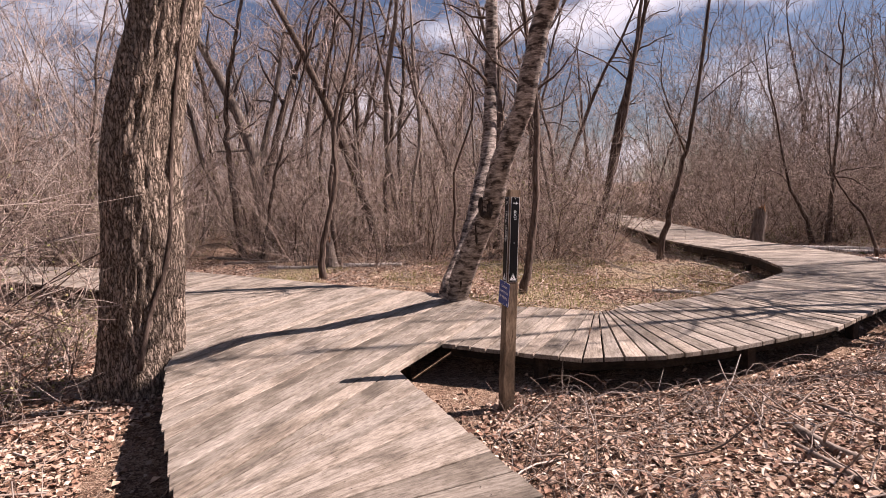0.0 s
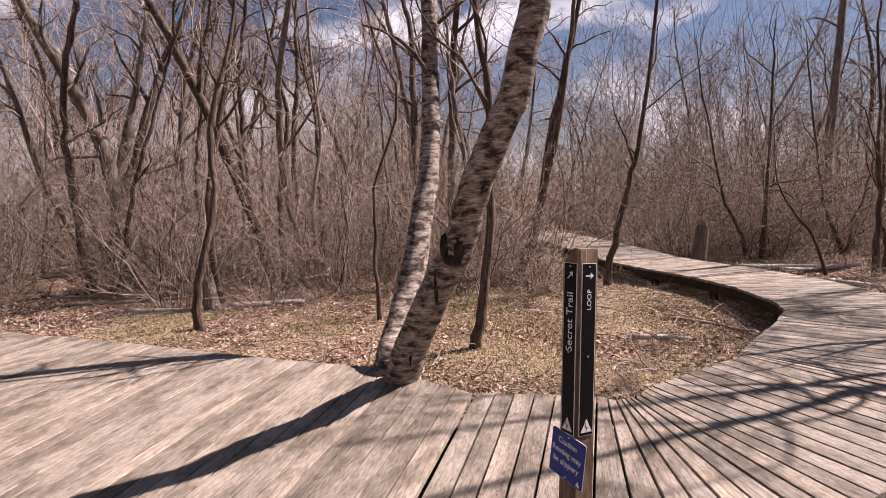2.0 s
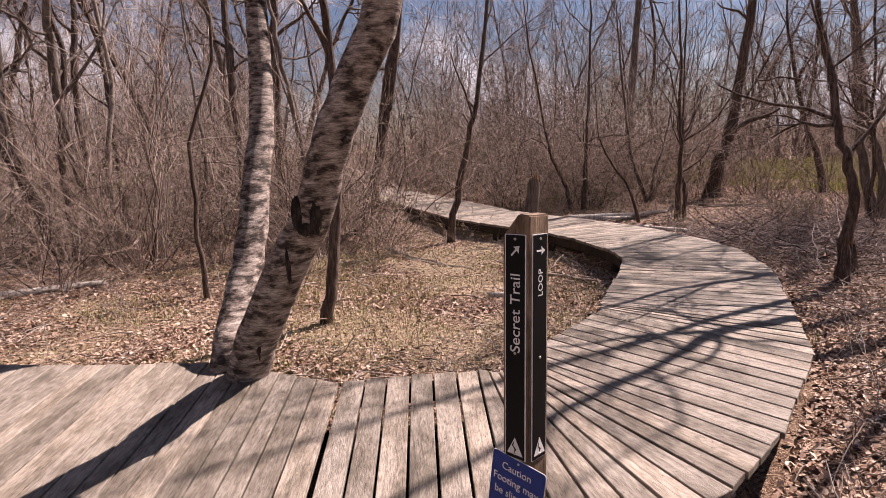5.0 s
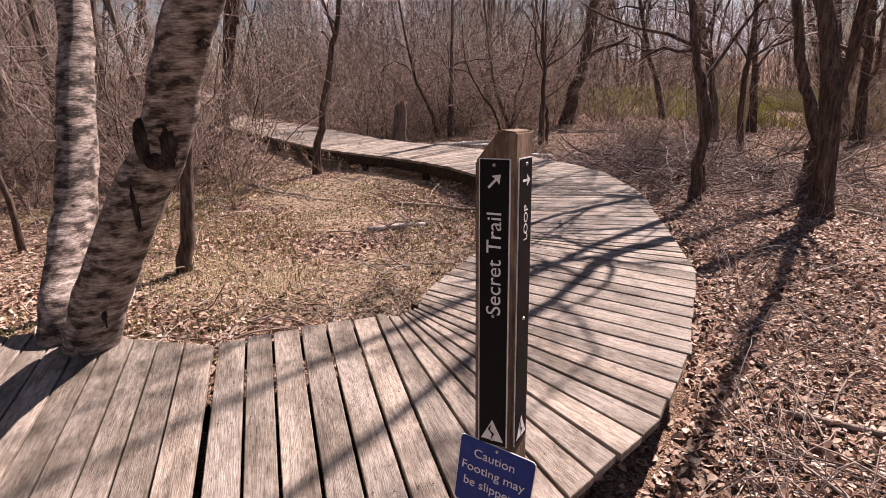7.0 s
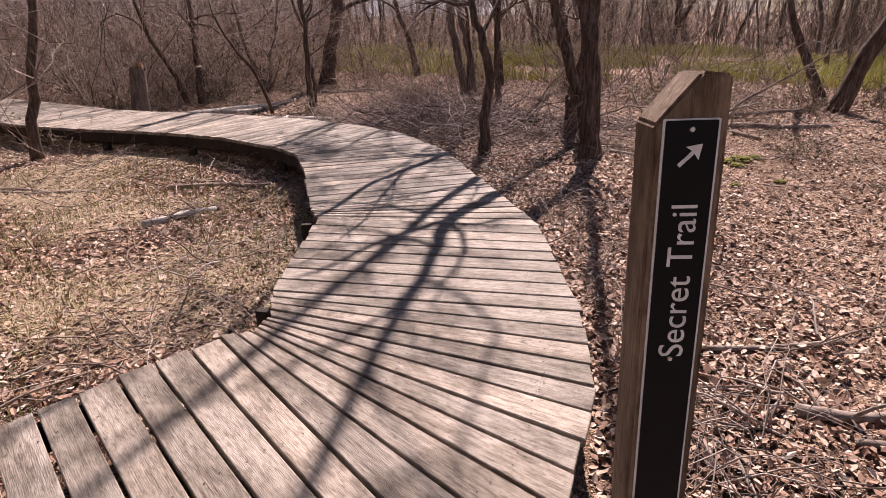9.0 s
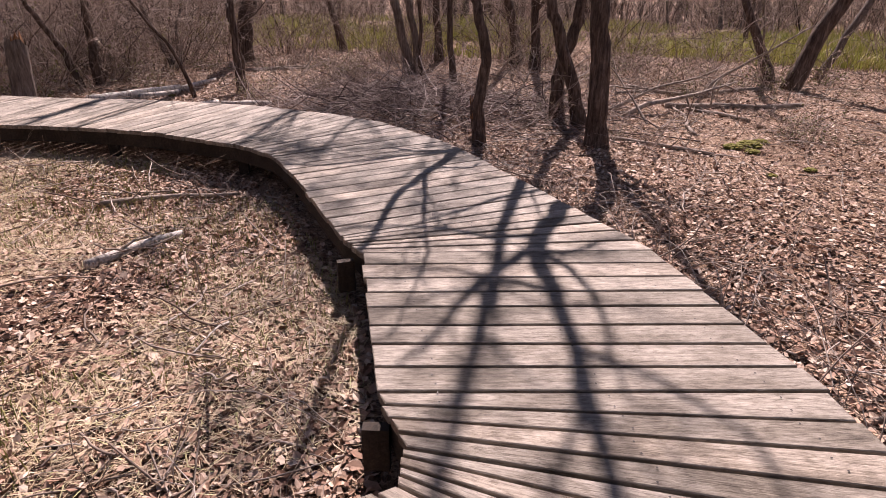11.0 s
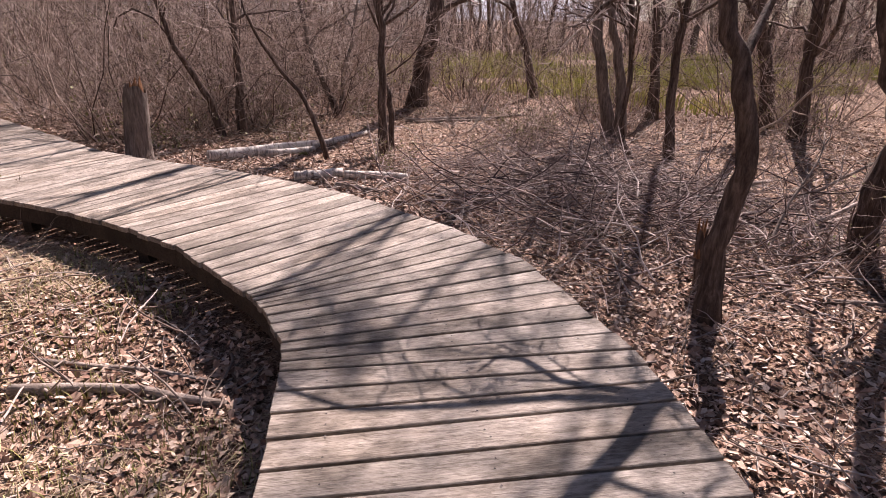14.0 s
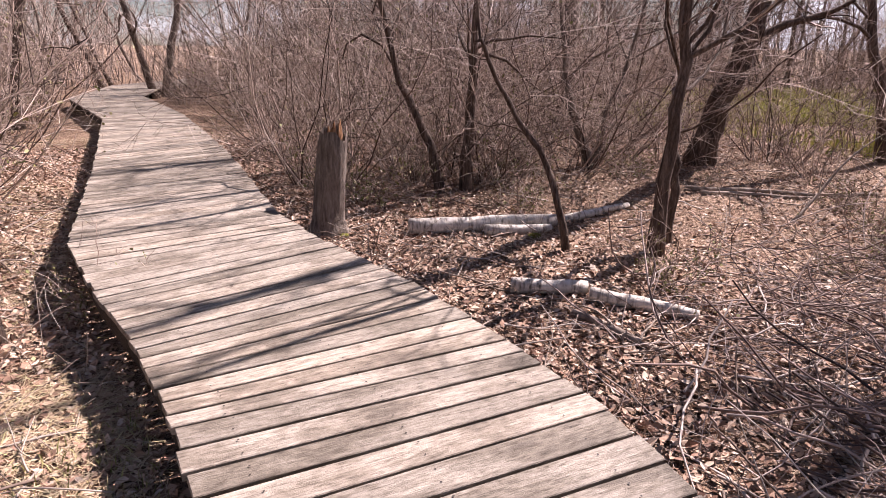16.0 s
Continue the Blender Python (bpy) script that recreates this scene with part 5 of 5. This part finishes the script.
def scatter():
    """The bare woods that close the place all round."""
    rnd = random.Random(21)
    trees = []
    for k, (h, r, mat, limbs, ln) in enumerate([(9.5, 0.085, M_BARK, 13, 2.1), (11, 0.11, M_GREY, 14, 2.4), (8, 0.06, M_BARK, 12, 1.8), (7, 0.05, M_GREY, 12, 1.6), (12, 0.13, M_BARK, 15, 2.7), (10, 0.07, M_GREY, 13, 2.0)]):
        line, t = wood_variant("bare_tree", 100 + k, h, r, mat, limbs, ln)
        trees.append(tagged(t, "slender leafless tree with dark bark standing in the thicket" if mat is M_BARK else "slender leafless tree with pale grey bark in the thicket", "tree", "bare woodland trees"))
    shrubs = []
    for k, (n, h, w, bu) in enumerate([(26, 2.6, 1.6, 0), (34, 3.3, 2.0, 0.45), (20, 2.0, 1.4, 0.1), (30, 3.9, 2.2, 0.0), (24, 2.8, 1.8, 0.7), (16, 1.3, 1.2, 0.2)]):
        shrubs.append(tagged(bare_shrub("bare_shrub", 200 + k, n, h, w, bu), "leafless many-stemmed shrub with tiny green buds" if bu else "leafless many-stemmed reddish-brown shrub", "shrub", "thicket shrubs"))
    used = set()

    def put(kinds, x, y, low, high):
        ob = rnd.choice(kinds)
        s = rnd.uniform(low, high)
        m = pose(x, y, ground_z(x, y) - 0.02, rnd.gauss(0, 3), rnd.gauss(0, 3), rnd.uniform(0, 360)) @ Matrix.Diagonal((s, s, s * rnd.uniform(0.9, 1.15), 1))
        if id(ob) in used:
            c = copy_thing(ob, m)
            c.matrix_basis = m
        else:
            used.add(id(ob))
            ob.matrix_basis = m

    def open_floor(x, y):
        """Where the leafy floor is open, with single trees only."""
        if -5.5 < x < 6.6 and y < 19.5 and y > 12 and x > -3 - (y - 14) * 0.6:
            return True
        if 5 < x < 18.5 and 6 < y < 22.5 and y < 24.5 - max(0, x - 14) * 0.3:
            return x < 14.5 or rnd.random() < 0.55
        if -1.5 < x < 9 and y <= 13:
            return True
        return 18 < x < 32 and -2 < y < 34 and rnd.random() < 0.8
    for x, y in ((9.4, 23.6), (10.2, 23.3), (8.4, 24.4), (11.2, 24.6), (12.7, 24.0), (13.4, 24.9), (15.4, 24.4), (7.9, 26.2), (9.3, 26.6), (10.9, 26.4), (12.2, 27.3), (14.2, 27.0), (15.9, 26.2), (16.4, 23.6), (8.3, 28.6), (17.2, 19.6), (16.6, 14.4), (17.3, 17.3),
                 (-4.56, 22.0), (-5.1, 21.7), (-1.85, 22.5), (1.25, 23.4), (-7.5, 22.3), (-3.0, 23.4), (-5.7, 24.4), (-0.2, 21.6), (0.4, 24.6), (2.4, 22.0), (3.2, 24.6), (2.6, 19.9), (-3.6, 21.2)):
        put(shrubs[:5], x, y, 0.75, 1.1)
    n = 0
    while n < 270:
        x, y = rnd.uniform(-22, 34), rnd.uniform(8, 42)
        d = math.hypot(x - 4, y - 13)
        if off_deck(x, y) < 0.9 or open_floor(x, y) or rnd.random() > 1.25 - d / 40 or d < 5:
            continue
        put(shrubs, x, y, 0.8, 1.25)
        n += 1
    n = 0
    while n < 290:
        x, y = rnd.uniform(-30, 44), rnd.uniform(10, 52)
        if off_deck(x, y) < 1.2 or open_floor(x, y) or math.hypot(x - 4, y - 13) < 9 or (5 < x < 20 and 12 < y < 37):
            continue
        put(trees, x, y, 0.8, 1.4)
        n += 1
    # behind the path's start and along the far side
    for _ in range(60):
        x, y = rnd.uniform(-25, 30), rnd.uniform(-14, 6)
        if off_deck(x, y) > 1.5 and math.hypot(x - 3, y - 8) > 5:
            put(trees if rnd.random() < 0.5 else shrubs, x, y, 0.9, 1.3)
    for _ in range(80):
        x, y = rnd.uniform(31, 52), rnd.uniform(-8, 40)
        put(trees if rnd.random() < 0.5 else shrubs, x, y, 1.2, 1.7)


scatter()


def far_woods():
    """Uncountable thin stems of the woods all round, behind the single trees."""
    rnd = random.Random(91)
    t = Tubes()
    n = 0
    while n < 7200:
        a = rnd.uniform(radians(-75), radians(165))
        d = rnd.triangular(17, 60, 25)
        x, y = 4 + d * math.cos(a), 13 + d * math.sin(a)
        if off_deck(x, y) < 2 or (17 < x < 33 and -2 < y < 35):
            continue
        h = rnd.uniform(4.0, 13.0) if rnd.random() < 0.62 else rnd.uniform(1.5, 4.5)
        r = rnd.uniform(0.007, 0.021) * (1 + d / 60)
        line = wander((x, y, ground_z(x, y) - 0.1), (rnd.gauss(0, 0.22), rnd.gauss(0, 0.22), 1), h, 5, 0.2, rnd, 0.03)
        t.add(line, taper(6, r, 0.004), 3)
        for _ in range(12 if h > 5 else 7):
            i = rnd.randint(1, 4)
            p = Vector(line[i]).lerp(Vector(line[i + 1]), rnd.random())
            ln = min(2.6, h * rnd.uniform(0.12, 0.34))
            tw = wander(p, spread(Vector(line[i + 1]) - Vector(line[i]), rnd, 20, 85), ln, 2, 0.3, rnd, 0.04)
            t.add(tw, (max(r * 0.45, 0.005), 0.005, 0.004), 3)
        n += 1
    tagged(t.object("far_woods", M_STEM), "hazy mass of bare brown stems and twigs", "woods", "", "stuff")


far_woods()
